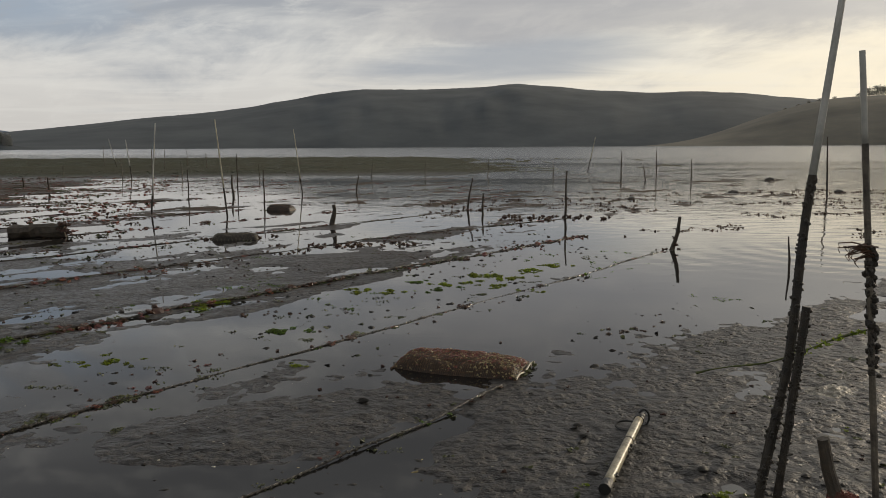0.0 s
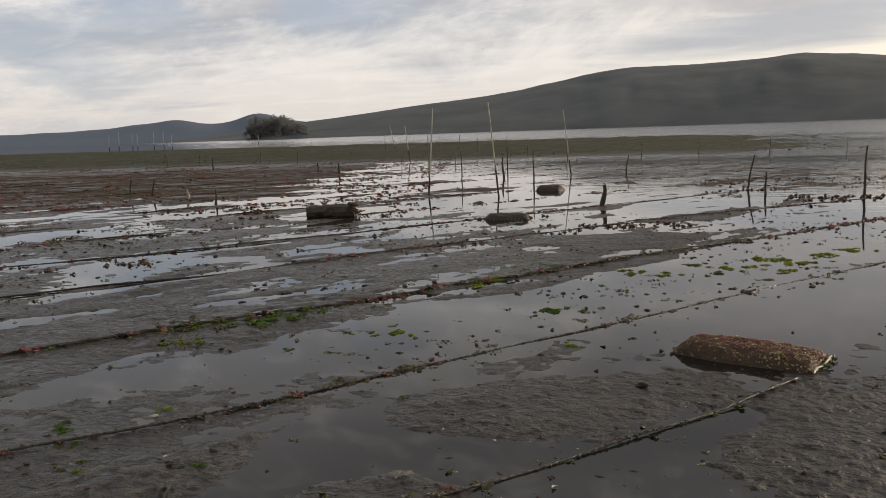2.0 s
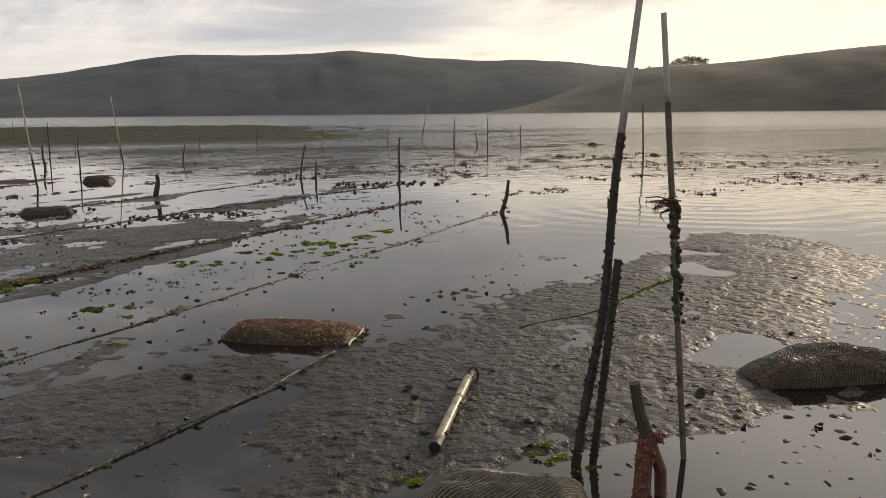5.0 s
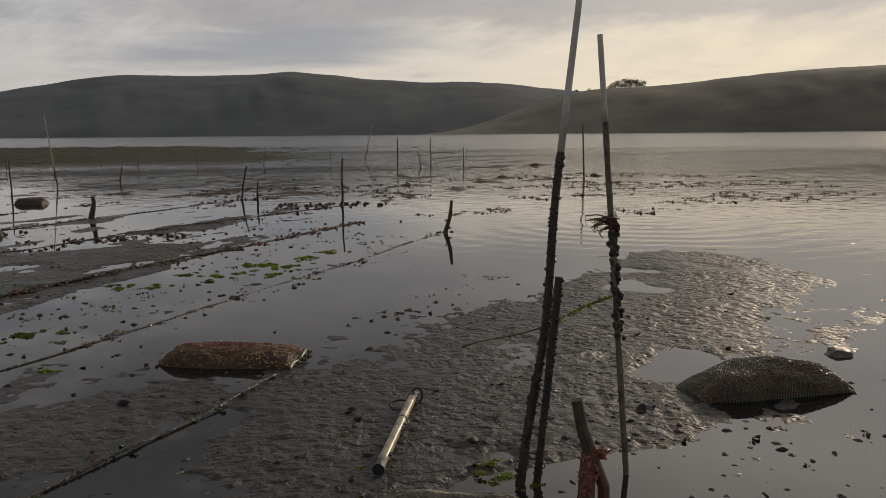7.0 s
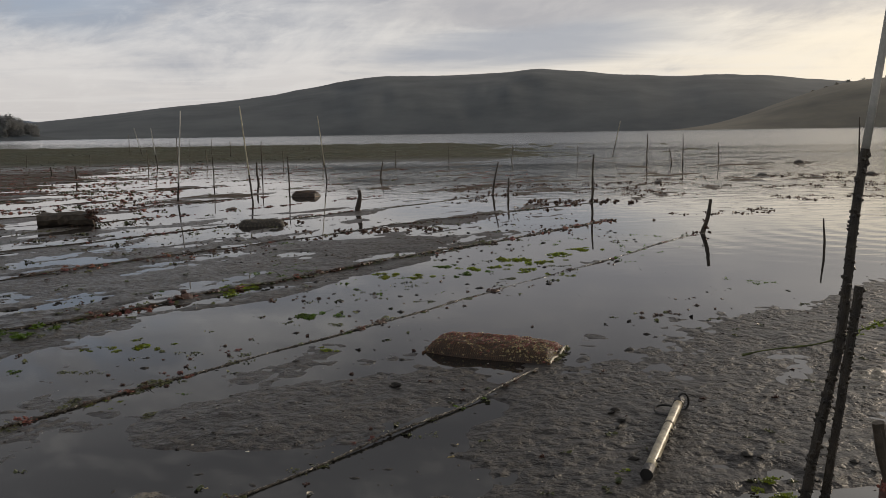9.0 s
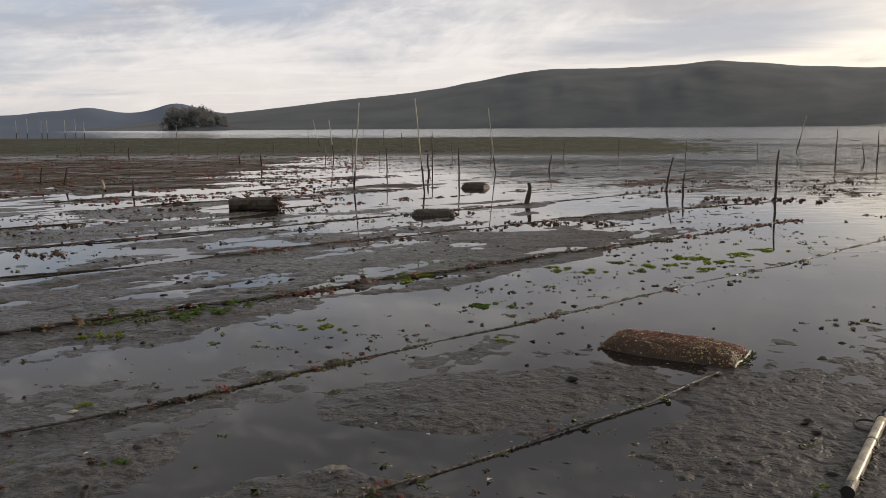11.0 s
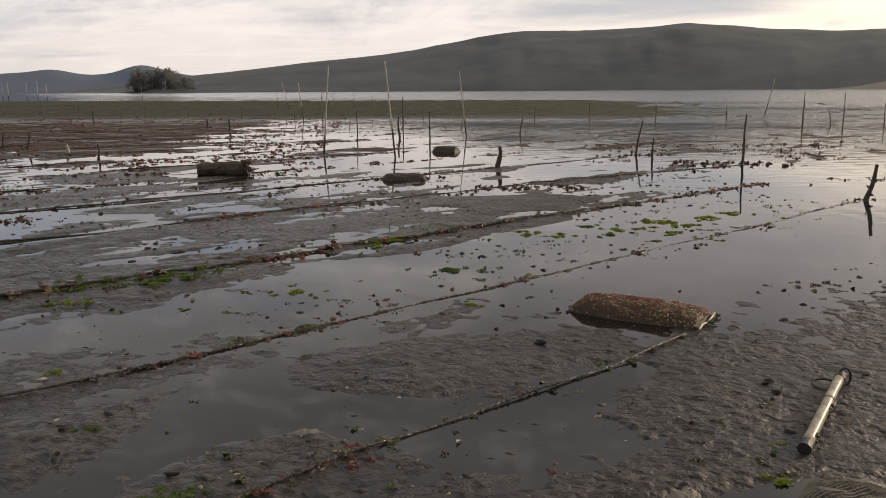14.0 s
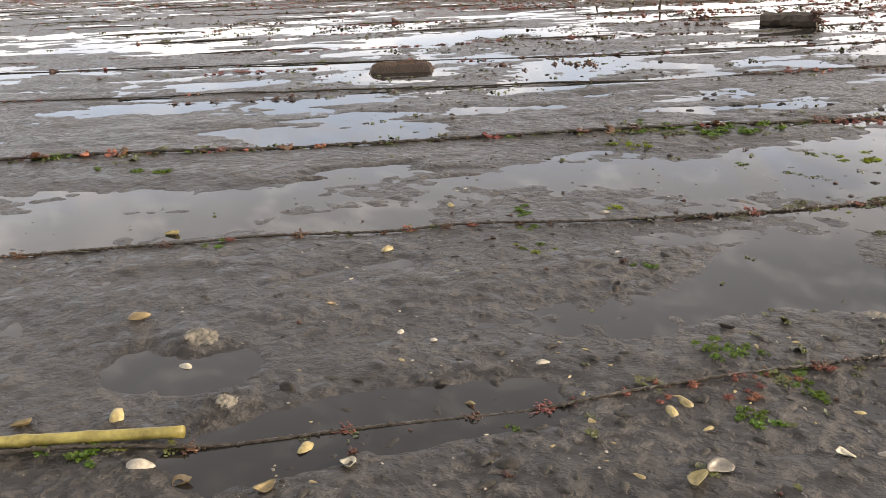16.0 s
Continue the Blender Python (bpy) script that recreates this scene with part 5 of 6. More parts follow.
def rope(name, pts, r, seed, label, mat, clumps, height=0.02, segment=0.02):
    """A fouled line lying over the mud along pts, with seaweed on it."""
    rnd = random.Random(seed)
    way = [Vector((*p, 0)) for p in pts]
    lens = [(way[i + 1] - way[i]).length for i in range(len(way) - 1)]
    total = sum(lens)
    n = int(total / segment)

    def at(dist):
        for i, l in enumerate(lens):
            if dist <= l or i == len(lens) - 1:
                return way[i].lerp(way[i + 1], dist / l)
            dist -= l

    out = []
    for i in range(n + 1):
        d = total * i / n
        p = at(d)
        side = 0.02 * math.sin(d * 1.7 + seed) + 0.008 * math.sin(d * 6.1 + seed * 2)
        p = p + Vector((-0.724, 0.69, 0)) * side
        out.append(p)
    zs = mud_level(np.array([p.x for p in out]), np.array([p.y for p in out]))
    zs = np.maximum(zs, -0.012)
    k = np.ones(15) / 15
    zs = np.convolve(np.pad(zs, 7, mode="edge"), k, "valid")
    out = [Vector((p.x, p.y, float(z) + r + height * (0.5 + 0.5 * math.sin(i * segment * 1.3 + seed)))) for i, (p, z) in enumerate(zip(out, zs))]
    origin = out[0].copy()
    origin.z = 0
    top = empty(name, origin.x, origin.y, 0)
    tagged(top, label, "rope", group="long lines over the flat")
    v, f = sweep([p - origin for p in out], lambda u: r * (1 + 0.22 * noise.noise(Vector((u * total * 3, seed, 0)))), 8, twist=2 * math.pi / 0.07, lobes=2, jag=0.25, seed=seed)
    link_mesh("line", v, f, mat, top)
    # knobs of mussels and barnacles all along it
    protos = [lump(1.0, 40 + i, 0.8, 1, 0.5) for i in range(5)]
    knobs, d = [], 0.0
    dense = noise.noise
    while d < total:
        j = min(int(d / segment), len(out) - 1)
        thick = 0.5 + 0.9 * max(0.0, dense(Vector((d * 0.9, seed * 3.1, 0.0))) + 0.25)
        q = rnd.uniform(0.4, 1.2) * r * (0.75 + thick)
        knobs.append(moved(protos[rnd.randrange(5)], out[j] - origin + Vector((rnd.uniform(-1, 1) * r * 1.3, rnd.uniform(-1, 1) * r * 1.3, rnd.uniform(-0.6, 0.7) * r)), q))
        d += rnd.uniform(0.35, 1.6) * (0.026 if segment < 0.025 else 0.045 if segment < 0.05 else 0.16) / (0.4 + thick)
    v, f = join(knobs)
    tagged(link_mesh("mussel_crust", v, f, FOULED, top, "knobbly crust of small mussels"), kind="stuff")
    for i in range(clumps):
        d = total * (rnd.random() if i % 3 else (0.06 + 0.12 * rnd.randrange(8) + 0.03 * rnd.gauss(0, 1)) % 1.0)
        j = min(int(d / segment), len(out) - 1)
        kind = rnd.choices((0, 1, 2, 3), (0.34, 0.15, 0.35, 0.16))[0]
        s = rnd.uniform(0.45, 1.25) * (1.0 if kind in (1, 2) else 0.6) * (r / 0.0085) ** 0.8 * (1.6 if rnd.random() < 0.15 else 1.0) * (1.3 if segment > 0.1 else 1.0)
        p = out[j] - origin
        if r < 0.0105 and p.x + origin.x > -5.5 and kind in (1, 2):
            kind, s = kind + 4, s * 1.1
        share("seaweed_clump", clump_mesh(kind, rnd.randrange(5)), top, pose(p.x, p.y, p.z - r * 1.4, rnd.uniform(-15, 15), rnd.uniform(-15, 15), rnd.uniform(0, 360)) @ Matrix.Diagonal((s * 1.4, s * 1.1, s * 0.75, 1)))
    return top, out


def ropes():
    rope("long_line", ((-3.35, 0.25), (-2.39, 1.25), (-1.5, 2.31), (-0.79, 3.16), (-0.13, 3.84), (0.54, 4.54), (0.93, 5.0)), 0.0056, 1, "brown twisted mooring line tied to an oyster bag", ROPE, 36, 0.014)
    rope("long_line", ((-6.2, 0.1), (-4.68, 1.67), (-2.89, 3.49), (-2.11, 4.22), (-1.23, 5.15), (0.28, 6.80), (1.1, 7.65), (2.9, 9.6), (4.0, 10.85), (4.62, 11.42)), 0.0068, 2, "muddy brown line hung with olive seaweed", ROPE, 110, 0.006)
    rope("long_line", ((-9.0, 0.5), (-6.87, 2.59), (-4.58, 4.88), (-3.15, 6.25), (-1.95, 7.47), (-0.19, 9.3), (2.01, 11.54), (3.93, 13.5)), 0.011, 3, "thick fouled line matted with brown and green seaweed", ROPE_DARK, 190, 0.006, segment=0.03)
    rope("long_line", ((-12.6, 1.5), (-9.89, 3.87), (-6.61, 6.64), (-4.4, 8.5), (-2.48, 10.6), (0.61, 13.7), (4.5, 16.8)), 0.0075, 4, "dark fouled line across the puddled mud", ROPE_DARK, 90, 0.006, segment=0.035)
    rope("long_line", ((-15.5, 3.0), (-12.65, 5.04), (-9.18, 7.79), (-5.74, 10.4), (-3.2, 13.1), (-0.25, 16.1), (2.77, 19.3)), 0.0075, 5, "dark fouled line across the puddled mud", ROPE_DARK, 90, 0.006, segment=0.035)
    # the farther lines keep the same lay
    for i in range(14):
        n = 13.9 + 2.25 * i
        s0, s1 = -14.0 - 0.6 * i, (11.5, 12.5, 12, 14, 9, 13, 15, 10, 16, 12, 14, 12, 15, 14)[i]
        if i >= 8:
            s0 = -10
        pts = [(0.69 * s - 0.724 * n + 0.15 * math.sin(s), 0.724 * s + 0.69 * n) for s in np.linspace(s0, s1, 7)]
        rope("long_line", [tuple(map(float, p)) for p in pts], 0.011, 20 + i, "distant fouled line with lumps of seaweed", ROPE_DARK, 75, -0.034, segment=0.12)


ropes()


def weed_heap(at, kind, size, count, label, seed, spread=(1.0, 0.6)):
    """A heap of weed: several tufts that lie together."""
    size, count = (size * 0.62, count * 2 + 1) if kind in (1, 2) else (size * 0.8, count + 1)
    kind = kind + 4 if kind in (1, 2) and at[1] < 8 else kind
    rnd = random.Random(seed)
    z = rest(*at)
    top = empty("seaweed_heap", at[0], at[1], z, rnd.uniform(-25, 35))
    tagged(top, label, "seaweed", group="seaweed on the flat")
    for i in range(count):
        s = size * rnd.uniform(0.6, 1.2)
        share("tuft", clump_mesh(kind, rnd.randrange(5)), top, pose(rnd.gauss(0, 0.06) * spread[0] * size * count**0.5, rnd.gauss(0, 0.06) * spread[1] * size * count**0.5, 0, 0, 0, rnd.uniform(0, 360)) @ Matrix.Diagonal((s, s, s, 1)))
    return top


def seaweed():
    green = "bright green sea lettuce lying in shallow water"
    for i, (x, y, s, c) in enumerate(((-2.79, 6.27, 1.3, 6), (-3.27, 6.24, 1.1, 4), (-1.22, 8.15, 1.2, 6), (0.16, 8.65, 1.2, 5), (0.5, 8.49, 0.9, 3), (0.96, 8.61, 1.0, 3), (1.45, 9.53, 1.2, 5), (1.8, 9.27, 1.2, 5),
                                      (2.5, 10.13, 1.1, 5), (-0.53, 6.77, 1.1, 6), (1.15, 8.9, 1.2, 5), (1.6, 8.75, 1.0, 4), (2.1, 9.75, 1.2, 5), (0.75, 9.15, 1.0, 3), (-0.37, 5.71, 0.7, 1), (-1.72, 6.01, 0.9, 3), (-1.95, 6.01, 0.7, 2), (-1.16, 4.81, 0.7, 1), (-1.59, 4.69, 0.9, 3), (-3.22, 5.49, 0.8, 2), (-2.5, 4.13, 0.8, 2), (-2.33, 5.43, 0.6, 1), (1.85, 8.39, 0.7, 2),
                                      (-3.21, 5.56, 0.8, 2), (-2.44, 3.31, 0.9, 2), (-2.11, 8.11, 0.6, 2))):
        weed_heap((x, y), 3 if i < 2 or i % 4 == 1 else 4, s * (0.92 if y > 5 else 0.55), c + (9 if i < 3 else 3), green, 900 + i, (0.70, 0.55) if i < 3 else (1.0, 0.6))
    for i, (x, y, s, c) in enumerate(((-5.49, 3.12, 1.3, 4), (-3.82, 2.39, 0.7, 2), (-3.5, 3.02, 0.8, 3), (-2.52, 3.35, 0.8, 1), (-1.36, 2.74, 0.8, 3), (-1.67, 1.94, 0.6, 1), (-2.52, 1.02, 0.9, 3), (-1.02, 2.7, 0.6, 1),
                                      (-1.09, 2.4, 0.8, 2), (-5.94, 2.88, 0.7, 2), (-4.38, 2.76, 0.6, 1), (-4.26, 3.73, 0.7, 2), (-4.44, 4.31, 0.7, 1), (-2.94, 3.82, 0.9, 3), (-4.54, 2.34, 0.7, 1))):
        weed_heap((x, y), 3, s * 0.72, c, "green sea lettuce on the wet mud", 940 + i)
    for i, (x, y, s, c) in enumerate(((1.48, 3.22, 0.7, 2), (1.54, 3.11, 0.8, 2), (0.94, 3.1, 0.7, 2), (0.99, 3.43, 0.45, 1), (4.3, 7.02, 0.5, 1), (2.61, 3.97, 0.4, 1), (4.79, 5.07, 0.7, 2), (4.99, 4.94, 0.7, 1), (1.6, 3.0, 0.7, 2))):
        weed_heap((x, y), 4, s * 0.9, c, "bright yellow-green sea lettuce on the mud", 970 + i)
    for i, (x, y, s, c) in enumerate(((-1.2, 2.56, 1.0, 1), (-1.08, 2.72, 0.7, 1), (-0.78, 3.10, 0.9, 1), (-1.6, 2.16, 0.6, 1), (0.03, 3.14, 0.7, 1), (-1.4, 2.38, 0.8, 1))):
        weed_heap((x, y), 1, s, c, "pinkish red seaweed caught along a rope", 990 + i)
    for i, (x, y, s, c) in enumerate(((2.26, 6.41, 1.0, 5), (2.7, 7.0, 0.6, 2), (-0.1, 12.7, 1.8, 9), (-6.57, 14.4, 2.2, 4), (0.3, 12.9, 1.8, 8), (4.3, 17.2, 2.0, 9), (3.0, 19.2, 1.8, 6), (-1.9, 14.1, 1.8, 6), (-0.8, 7.6, 1.0, 4),
                                      (0.1, 4.05, 0.6, 1), (4.2, 16.9, 2.2, 7), (3.55, 16.6, 1.8, 5), (4.6, 11.5, 1.0, 3), (3.9, 13.4, 1.3, 4), (2.9, 20.4, 1.8, 4), (-6.0, 9.2, 1.6, 5), (-6.6, 8.6, 1.3, 5))):
        weed_heap((x, y), 2, s, c, "heap of brown seaweed on the flat", 1010 + i, (1.8, 0.6))
    # tufts caught on the second line and scraps beside it
    for i, (x, y, s, c) in enumerate(((-2.11, 4.19, 0.9, 3), (-1.24, 5.19, 0.9, 3), (-1.05, 5.79, 0.8, 2), (-1.44, 5.00, 0.8, 3), (-1.36, 5.06, 0.8, 3), (-2.24, 7.23, 1.1, 5), (-2.32, 7.12, 1.0, 4), (-2.13, 7.34, 1.0, 4), (-3.33, 9.73, 1.3, 5))):
        weed_heap((x, y), 2 if i in (0, 3, 4) else 1, s, c, "tuft of rusty brown seaweed caught on a line", 1080 + i, (0.8, 0.7))
    for i, (x, y, s, c) in enumerate(((-1.97, 4.35, 0.6, 2), (-1.40, 5.03, 0.9, 4), (-1.32, 5.10, 0.8, 3), (-1.01, 5.46, 0.7, 3), (-0.93, 5.57, 0.7, 3), (-1.95, 5.38, 0.7, 2), (-1.85, 5.34, 0.6, 2), (-1.23, 4.47, 0.5, 2), (-1.72, 4.65, 0.7, 3),
                                      (-2.95, 6.02, 0.9, 4), (-3.40, 5.98, 0.9, 5), (-0.35, 6.45, 0.7, 3), (0.35, 7.25, 0.7, 3), (1.25, 8.25, 0.8, 3), (1.95, 8.98, 0.8, 3))):
        weed_heap((x, y), 0, s, c, "tuft of olive seaweed by a fouled line", 1100 + i, (0.9, 0.6))
    # weed caught on the first line
    for places, kind, size, count, label in ((((-0.78, 3.20), (-0.75, 3.26), (-1.18, 2.63), (-1.23, 2.55), (-0.11, 3.91), (-1.04, 2.86)), 1, 0.75, 2, "tuft of rust-red seaweed caught on a fouled line"),
                                             (((-1.35, 2.74), (-1.31, 2.79), (-1.03, 2.68), (-1.11, 2.45), (-1.95, 3.37), (-2.87, 3.71), (-2.72, 3.56)), 3, 0.55, 3, "small green sea lettuce tuft beside a fouled line"),
                                             (((-1.13, 2.72), (-0.91, 2.94), (-0.63, 3.33), (-0.36, 3.58), (-0.28, 2.72), (0.22, 3.97), (-0.42, 2.59)), 0, 0.5, 2, "small olive weed scraps on the near mud")):
        for i, at in enumerate(places):
            weed_heap(at, kind, size, count, label, 1140 + 10 * kind + i, (0.7, 0.6))
    # knots of weed along the third and fourth lines
    rnd = random.Random(88)
    for i in range(30):
        a, b = (((-1.9, 7.5), (3.9, 13.45)) if i % 2 else ((-3.4, 9.6), (3.2, 15.8)))
        u = rnd.random() ** 0.8
        at = (a[0] + (b[0] - a[0]) * u + rnd.uniform(-0.04, 0.04), a[1] + (b[1] - a[1]) * u + rnd.uniform(-0.04, 0.04))
        weed_heap(at, 2 if i % 5 else 1, rnd.uniform(0.7, 1.25), rnd.randint(1, 4), "knot of dark brown seaweed on a fouled line" if i % 5 else "knot of rusty seaweed on a fouled line", 1040 + i, (1.6, 0.8))


seaweed()


# ---- shells and stones ----
SHELLS = []
for _k in range(6):
    _v, _f = shell_mesh(50 + _k, 0.062 + 0.006 * _k, 0.52 + 0.08 * (_k % 3), 0.22 + 0.06 * (_k % 2))
    SHELLS.append((_v, _f))


def shell(at, kind, size, seed, label, mat, flip=False):
    rnd = random.Random(seed)
    size *= 0.96
    v, f = SHELLS[seed % 6]
    ob = link_mesh("oyster_shell", v, f, mat, smooth=True)
    z = rest(*at) + (0.014 * size if flip else -0.004)
    ob.matrix_basis = pose(at[0], at[1], z, (180 if flip else 0) + rnd.uniform(-22, 22), rnd.uniform(-22, 22), rnd.uniform(0, 360)) @ Matrix.Diagonal((size, size, size, 1))
    tagged(ob, label, "shell", group=kind)


def shells():
    dark = ((-0.16, 5.68, 0.9), (-0.05, 5.65, 0.9), (0.13, 5.38, 1.1), (0.07, 4.75, 1.3), (-1.96, 3.57, 1.1), (-1.95, 3.08, 0.9), (1.17, 4.15, 1.0), (1.15, 3.96, 1.1), (1.71, 6.13, 0.9), (1.91, 6.22, 1.0),
            (1.66, 5.41, 1.6), (1.91, 5.81, 1.0), (1.7, 6.15, 0.9), (2.69, 6.99, 1.1), (2.96, 7.25, 1.1), (2.44, 6.32, 1.0), (-0.56, 5.43, 1.0), (1.2, 4.2, 0.9), (1.18, 4.02, 1.1), (1.09, 3.56, 1.3))
    for i, (x, y, s) in enumerate(dark):
        shell((x, y), "dark shells on the mud", s * 0.78, i, "wet dark oyster shell lying in shallow water", SHELL_DARK, i % 3 == 0)
    more = ((1.6, 3.52, 1.2), (2.59, 3.58, 1.3), (1.81, 2.94, 1.2), (2.14, 3.29, 0.9), (2.82, 3.2, 1.4), (2.87, 3.05, 1.2), (2.61, 2.96, 1.1), (2.89, 2.9, 1.1), (2.47, 2.56, 1.3), (2.53, 3.15, 0.9), (2.03, 2.63, 1.5),
            (2.91, 2.74, 1.0), (4.62, 5.34, 0.9), (5.12, 5.87, 1.0), (3.06, 3.56, 1.1), (-2.02, 2.02, 1.3), (-1.69, 2.46, 1.1), (-1.42, 2.97, 1.1), (-1.55, 1.77, 1.4), (-2.41, 1.67, 1.2), (-1.23, 2.79, 1.1), (-1.96, 3.11, 1.0))
    for i, (x, y, s) in enumerate(more):
        shell((x, y), "dark shells on the mud", s * 0.78, 40 + i, "dark oyster shell half sunk in mud", SHELL_DARK, i % 4 == 1)
    pale = ((-1.07, 2.09, 1.15, 1), (-2.85, 1.56, 1.0, 0), (-2.54, 4.02, 0.8, 0), (-2.41, 1.11, 1.0, 0), (-0.83, 2.37, 0.9, 1), (-1.82, 2.33, 0.8, 0), (-2.26, 2.25, 0.7, 0), (-2.41, 2.23, 0.7, 0), (-1.93, 1.49, 0.9, 1),
            (-0.29, 2.76, 1.1, 1), (-0.26, 2.67, 0.8, 0), (-0.33, 3.38, 0.7, 1), (-0.73, 2.45, 0.9, 0), (-0.14, 2.65, 0.8, 0), (2.7, 2.85, 0.7, 0), (2.5, 2.75, 0.6, 0), (3.1, 2.9, 0.6, 0))
    for i, (x, y, s, fl) in enumerate(pale):
        shell((x, y), "pale shells on the mud", s, 80 + i, "pale chalky oyster shell on dark mud", SHELL_PALE, bool(fl))
    ochre = ((-1.1, 2.0, 1.1), (-3.35, 3.66, 1.0), (-4.25, 2.41, 1.1), (-3.1, 2.87, 0.9), (-2.81, 2.24, 0.7), (-3.37, 1.67, 1.5), (-2.91, 1.0, 1.0), (-2.7, 1.2, 1.2), (-2.25, 1.14, 0.8), (-2.1, 1.48, 0.9), (-1.86, 1.97, 0.7),
             (-1.31, 2.38, 1.1), (-2.02, 1.26, 1.0), (-1.31, 2.29, 0.9))
    for i, (x, y, s) in enumerate(ochre):
        shell((x, y), "ochre shells on the mud", s, 110 + i, "ochre-stained broken oyster shell on the mud", SHELL_OCHRE, i % 2 == 0)
    for i, (x, y, r) in enumerate(((7.9, 22.6, 0.12), (15.3, 24.5, 0.15), (17.5, 33.0, 0.22), (4.45, 4.05, 0.10), (12.0, 24.9, 0.16))):
        v, f = lump(r, 70 + i, 0.6, 3, 0.4)
        ob = link_mesh("rock", v, f, STONE, smooth=True)
        ob.matrix_basis = pose(x, y, -0.02)
        tagged(ob, "dark wet rock breaking the water", "rock", group="rocks in the shallows")


shells()


def bamboo_piece():
    a, b = Vector((-3.15, 0.62, 0.02)), Vector((-2.42, 1.27, 0.035))
    o = a.lerp(b, 0.5)
    top = empty("bamboo_length", o.x, o.y, rest(o.x, o.y))
    tagged(top, "yellow split bamboo length beside a rope", "bamboo")
    pts = [a.lerp(b, i / 24) - o + Vector((0, 0, 0.02)) for i in range(25)]
    v, f = sweep(pts, lambda u: 0.0185 * (1 + (0.16 if abs((u * 5) % 1 - 0.5) < 0.06 else 0.0)), 12, jag=0.05)
    link_mesh("cane", v, f, BAMBOO_Y, top, smooth=True)


bamboo_piece()


def silt_mounds():
    for i, (x, y, r, h) in enumerate(((0.51, 2.88, 0.13, 0.026), (-1.0, 3.42, 0.10, 0.020), (2.86, 4.58, 0.20, 0.026), (-2.98, 1.72, 0.09, 0.03), (-2.48, 1.47, 0.07, 0.02), (-2.1, 1.35, 0.09, 0.02))):
        n, verts, faces = 44, [], []
        for a in range(n):
            for b in range(n):
                u, v = -1 + 2 * a / (n - 1), -1 + 2 * b / (n - 1)
                q = Vector((u * 3 + i * 7, v * 3, 0))
                edge = 1.0 - math.hypot(u * (1 + 0.3 * noise.noise(q)), v * (1.3 + 0.3 * noise.noise(q + Vector((5, 0, 0)))))
                z = h * max(-0.6, edge) ** 1 if edge < 0 else h * edge**0.7 * (1 + 0.45 * noise.noise(q * 2.2) + 0.35 * noise.noise(q * 6))
                px, py = x + u * r, y + v * r * 1.2
                verts.append((px, py, z - 0.012))
        lie = mud_level(np.array([p[0] for p in verts]), np.array([p[1] for p in verts])).tolist()
        verts = [(p[0], p[1], p[2] + w) for p, w in zip(verts, lie)]
        for a in range(n - 1):
            for b in range(n - 1):
                k = a * n + b
                faces.append((k, k + n, k + n + 1, k + 1))
        tagged(link_mesh("silt_mound", verts, faces, SAND, smooth=True), "small pale mound of cast-up silt on the mud", "silt mound", group="silt mounds")


silt_mounds()


# ---- fine litter that nobody could count ----
def litter(name, label, category, mat, places, maker, seed, size):
    rnd = random.Random(seed)
    protos = [maker(seed + i) for i in range(5)]
    verts, faces = [], []
    levels = np.maximum(mud_level(np.array([p[0] for p in places]), np.array([p[1] for p in places])), -0.004).tolist()
    for (x, y), z in zip(places, levels):
        v, f = protos[rnd.randrange(5)]
        s, a = size * rnd.uniform(0.5, 1.5), rnd.random() * 6.283
        ca, sa, k = math.cos(a) * s, math.sin(a) * s, len(verts)
        verts += [(x + p.x * ca - p.y * sa, y + p.x * sa + p.y * ca, z + p.z * s) for p in v]
        faces += [tuple(i + k for i in q) for q in f]
    tagged(link_mesh(name, verts, faces, mat), label, category, kind="stuff")


def scatter(count, seed, x0, x1, y0, y1, keep):
    rng = np.random.RandomState(seed)
    x, y = rng.uniform(x0, x1, count), rng.uniform(y0, y1, count)
    ok = keep(x, y)
    return list(zip(x[ok].tolist(), y[ok].tolist()))


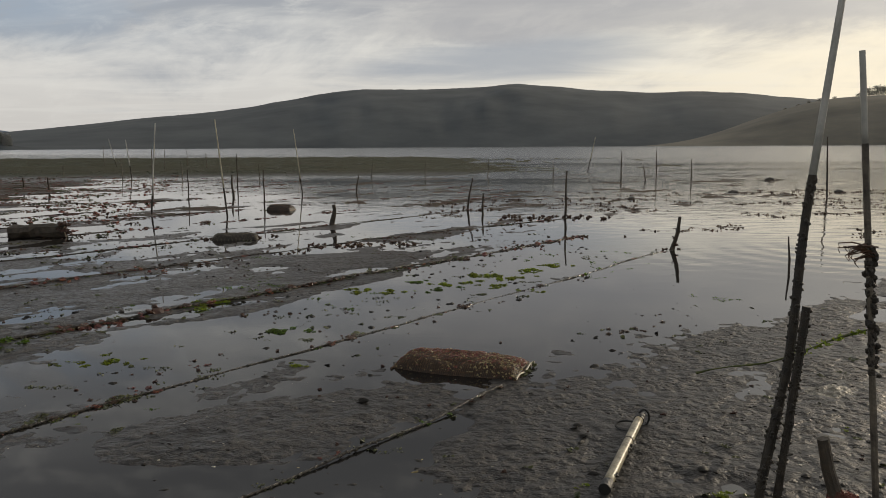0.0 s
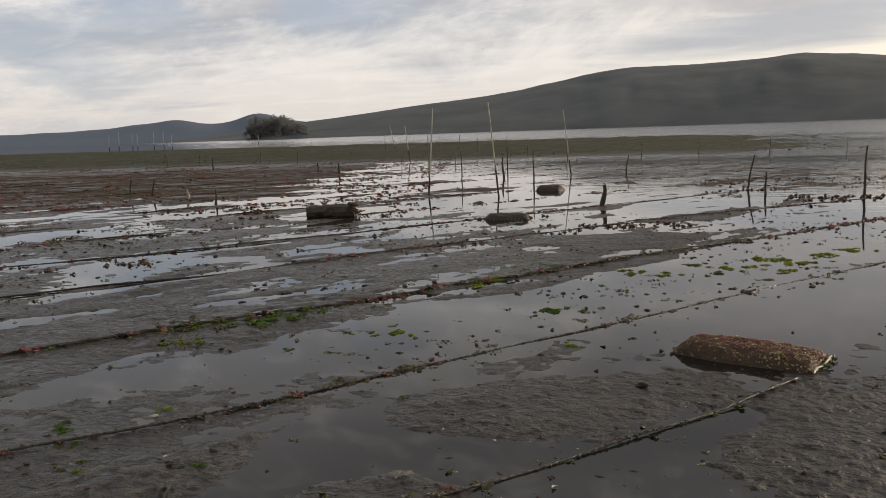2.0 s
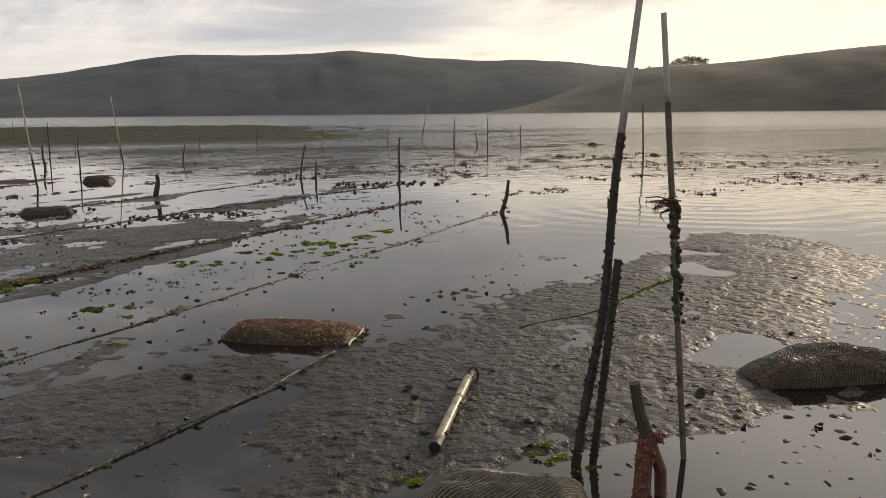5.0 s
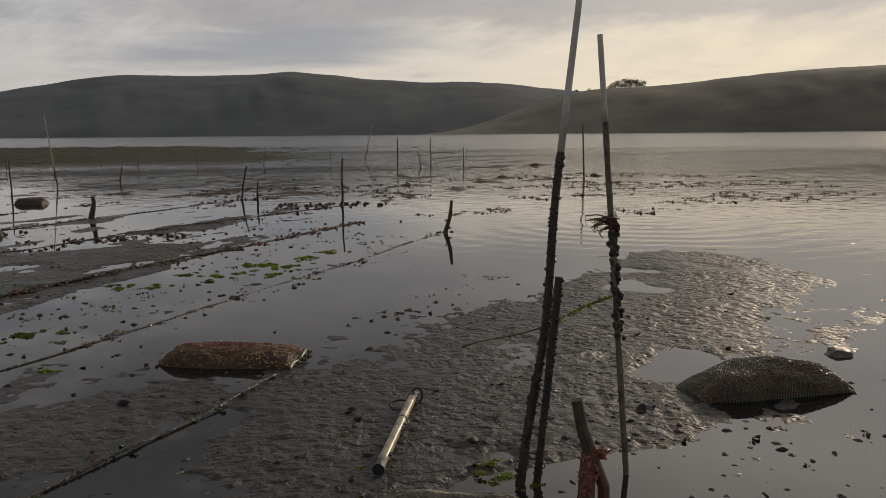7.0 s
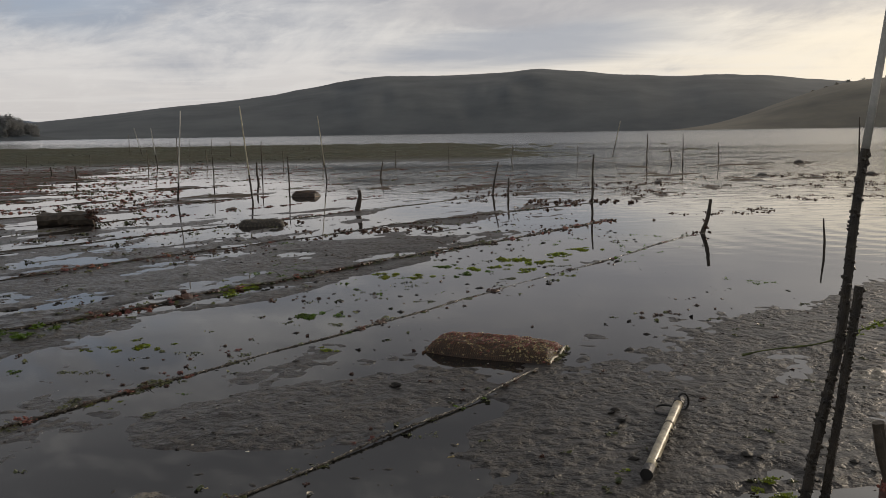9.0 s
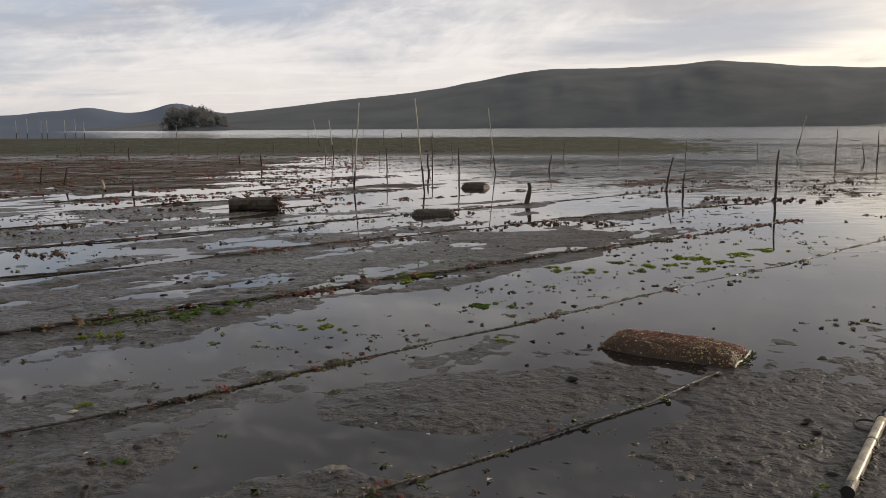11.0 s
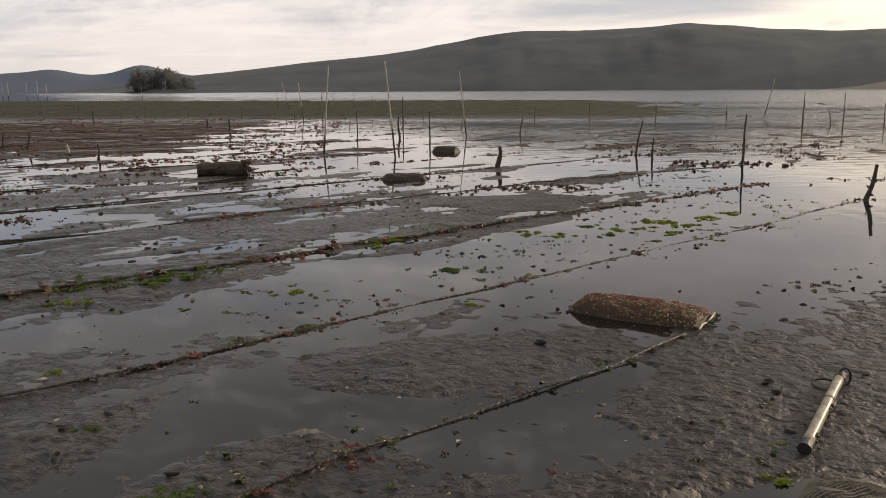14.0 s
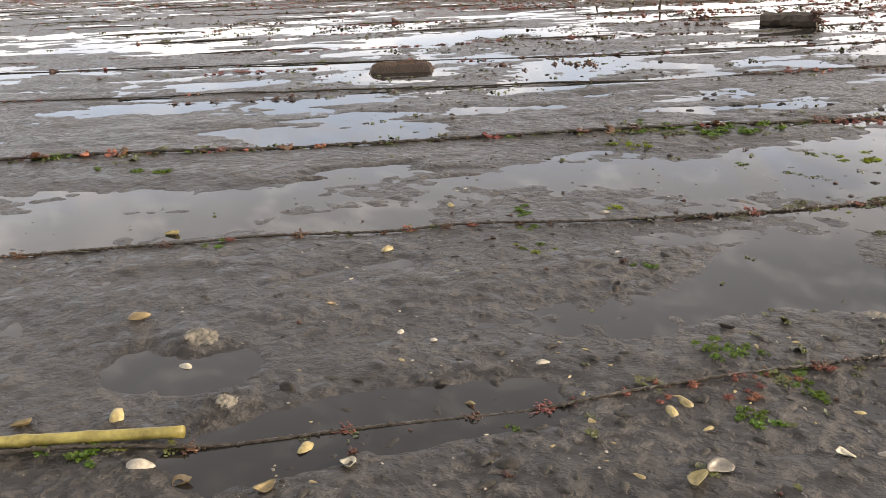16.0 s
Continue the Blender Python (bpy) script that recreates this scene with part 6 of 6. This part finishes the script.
def small_litter():
    chip = lambda s: lump(0.012, s, 0.5, 1, 0.5)
    patchy = lambda x, y: fbm(x * 0.8, y * 0.8, 61, 3) > -0.05
    litter("shell_grit", "tiny dark shell fragments over the mud", "shell grit", SHELL_DARK, scatter(2600, 1, -6, 6, 1.8, 12, patchy), chip, 3, 0.8)
    # pale shell chips, with extra ones added to read as wet glints
    litter("shell_grit", "tiny pale shell fragments and glint specks over the mud", "shell grit", SHELL_PALE, scatter(1300, 2, -5, 5, 1.3, 7, patchy), chip, 5, 0.40)
    pond = lambda x, y: np.hypot((x - 3.1) / 1.5, (y - 3.0) / 0.9) < 1 + 0.3 * fbm(x, y, 7, 2)
    litter("shell_grit", "dark shell and weed scraps floating in a pool", "shell grit", SHELL_DARK, scatter(150, 31, 1.5, 5, 2, 4.4, pond), chip, 21, 1.5)
    litter("shell_grit", "pale shell chips in a pool", "shell grit", SHELL_PALE, scatter(40, 32, 1.5, 5, 2, 4.4, pond), chip, 23, 0.8)
    near = lambda x, y: fbm(x * 1.5, y * 1.5, 65, 3) > 0.0
    flake = lambda s: shell_mesh(s, 0.034, 0.55, 0.14)
    litter("shell_litter", "broken dark shell flakes on the near mud", "shell litter", SHELL_DARK, scatter(330, 33, -4, 3.5, 1.3, 5, near), flake, 25, 0.85)
    shore = lambda x, y: np.abs(0.74 * (x + 1.0) - 0.67 * (y - 2.75)) < 0.45 + 0.3 * fbm(x * 2, y * 2, 15, 2)
    litter("shell_litter", "dark shells and weed scraps beside a rope", "shell litter", SHELL_DARK, scatter(330, 36, -2.6, 0.4, 1.3, 3.9, shore), flake, 41, 1.25)
    litter("shell_litter", "ochre shell pieces beside a rope", "shell litter", SHELL_OCHRE, scatter(110, 37, -2.6, 0.4, 1.3, 3.9, shore), flake, 43, 0.8)
    litter("shell_litter", "broken pale shell flakes on the near mud", "shell litter", SHELL_PALE, scatter(90, 34, -4, 2.5, 1.3, 4, near), flake, 27, 0.6)
    litter("weed_litter", "small brown weed scraps on the near mud", "seaweed", BROWN_WEED, scatter(240, 35, -5, 4, 1.3, 7, near), lambda s: feather_tuft(s, 6, 0.022), 29, 0.8)
    far = lambda x, y: (fbm(0.69 * x * 0.5 + 0.724 * y * 0.5, -0.724 * x * 1.4 + 0.69 * y * 1.4, 71, 4) > 0.06) & (x < -1.5 - 0.16 * y)
    tuft = lambda s: frond_tuft(s, 8, 0.11, 0.03, 0.022)
    bush = lambda s: moved(([Vector((p.x, p.y, p.z * 0.5)) for p in feather_tuft(s, 4, 0.05)[0]], feather_tuft(s, 4, 0.05)[1]), (0, 0, 0))
    litter("seaweed_scatter", "brown seaweed scraps strewn over the flat", "seaweed", BROWN_WEED, scatter(9000, 3, -40, 0, 11, 46, far), tuft, 7, 1.0)
    litter("seaweed_scatter", "reddish seaweed scraps strewn over the flat", "seaweed", RED_WEED, scatter(6500, 4, -40, 0, 15, 46, far), bush, 9, 1.5)
    litter("seaweed_scatter", "olive seaweed scraps strewn over the flat", "seaweed", OLIVE, scatter(7500, 5, -40, 0, 9, 46, far), tuft, 11, 1.0)
    def along_rows(count, seed, n0, rows, s0, s1, thresh, wide):
        """Places strewn along the lines, in broken stretches."""
        rng = np.random.RandomState(seed)
        row, run = rng.randint(0, rows, count), rng.uniform(s0, s1, count)
        n = n0 + 2.25 * row + rng.normal(0, wide, count)
        x, y = 0.69 * run - 0.724 * n, 0.724 * run + 0.69 * n
        ok = (fbm(run * 0.7, row * 7.3 + 0.4 * n, 73, 3, 0.6) > thresh - 0.004 * np.maximum(y - 12, 0)) & (x < 2.5 + 0.10 * y) & (y < 46)
        return list(zip(x[ok].tolist(), y[ok].tolist()))

    def knot(s):
        v, f = fine_tuft(s, 12, 0.06)
        return [Vector((p.x * 1.5, p.y, max(p.z * 0.6 + 0.008, -0.01))) for p in v], f

    litter("row_weed", "dark brown seaweed hung along the far lines", "seaweed", BROWN_WEED, along_rows(4200, 21, 9.15, 15, -9, 24, 0.08, 0.035), knot, 51, 0.62)
    litter("row_weed", "rusty red seaweed hung along the far lines", "seaweed", RED_WEED, along_rows(4400, 22, 11.4, 14, -4, 26, 0.10, 0.05), knot, 53, 0.66)
    litter("row_weed", "olive seaweed hung along the far lines", "seaweed", OLIVE, along_rows(1200, 23, 6.65, 15, -9, 24, 0.12, 0.12), tuft, 55, 0.8)
    right = lambda x, y: (fbm(x * 0.35 + 0.2 * y, y * 0.7, 81, 4) > 0.08) & (np.hypot((x - 10) / 9, (y - 20) / 7.5) < 1.0 + 0.2 * fbm(x, y, 5, 2))
    litter("floating_weed", "thin brown weed floating on the shallows", "seaweed", BROWN_WEED, scatter(5200, 6, 0, 22, 11, 29, right), tuft, 13, 0.9)
    pools = lambda x, y: fbm(x * 1.2, y * 1.2, 91, 3) > 0.15
    litter("floating_weed", "thin green weed floating in the pools", "seaweed", LETTUCE, scatter(420, 7, -1.5, 4, 7.6, 11.5, pools), tuft, 15, 0.5)
    bank = lambda x, y: (fbm(x * 0.9, y * 0.9, 97, 4) > -0.02) & (-0.724 * x + 0.69 * y > 4.2)
    litter("weed_litter", "small dark weed scraps strewn over the middle flat", "seaweed", BROWN_WEED, scatter(1500, 41, -9, 3.5, 5.5, 15, bank), lambda s: fine_tuft(s, 6, 0.030), 61, 0.8)
    litter("weed_litter", "olive weed scraps strewn over the middle flat", "seaweed", OLIVE, scatter(700, 42, -9, 3.5, 5.0, 14, bank), lambda s: frond_tuft(s, 6, 0.06, 0.022, 0.016), 63, 0.8)
    litter("shell_litter", "dark shells lying on the middle flat", "shell litter", SHELL_DARK, scatter(520, 43, -9, 3.5, 5.0, 14, bank), lambda s: lump(0.026, s, 0.6, 1, 0.5), 65, 0.9)
    litter("floating_weed", "olive weed scraps in the near pools", "seaweed", OLIVE, scatter(500, 8, -4, 4, 2, 9, pools), lambda s: frond_tuft(s, 5, 0.03, 0.02, 0.014), 17, 0.8)
    grass = lambda x, y: (fbm(x * 0.12, y * 0.3, 95, 4) > -0.12) & (x < 8 + 0.10 * y)
    litter("eelgrass", "dark green eelgrass mat at the low tide edge", "eelgrass", EELGRASS, scatter(9000, 9, -70, 18, 44, 105, grass), lambda s: ([Vector((p.x, p.y, p.z * 0.3)) for p in frond_tuft(s, 7, 0.9, 0.012, 0.06)[0]], frond_tuft(s, 7, 0.9, 0.012, 0.06)[1]), 19, 1.0)


small_litter()
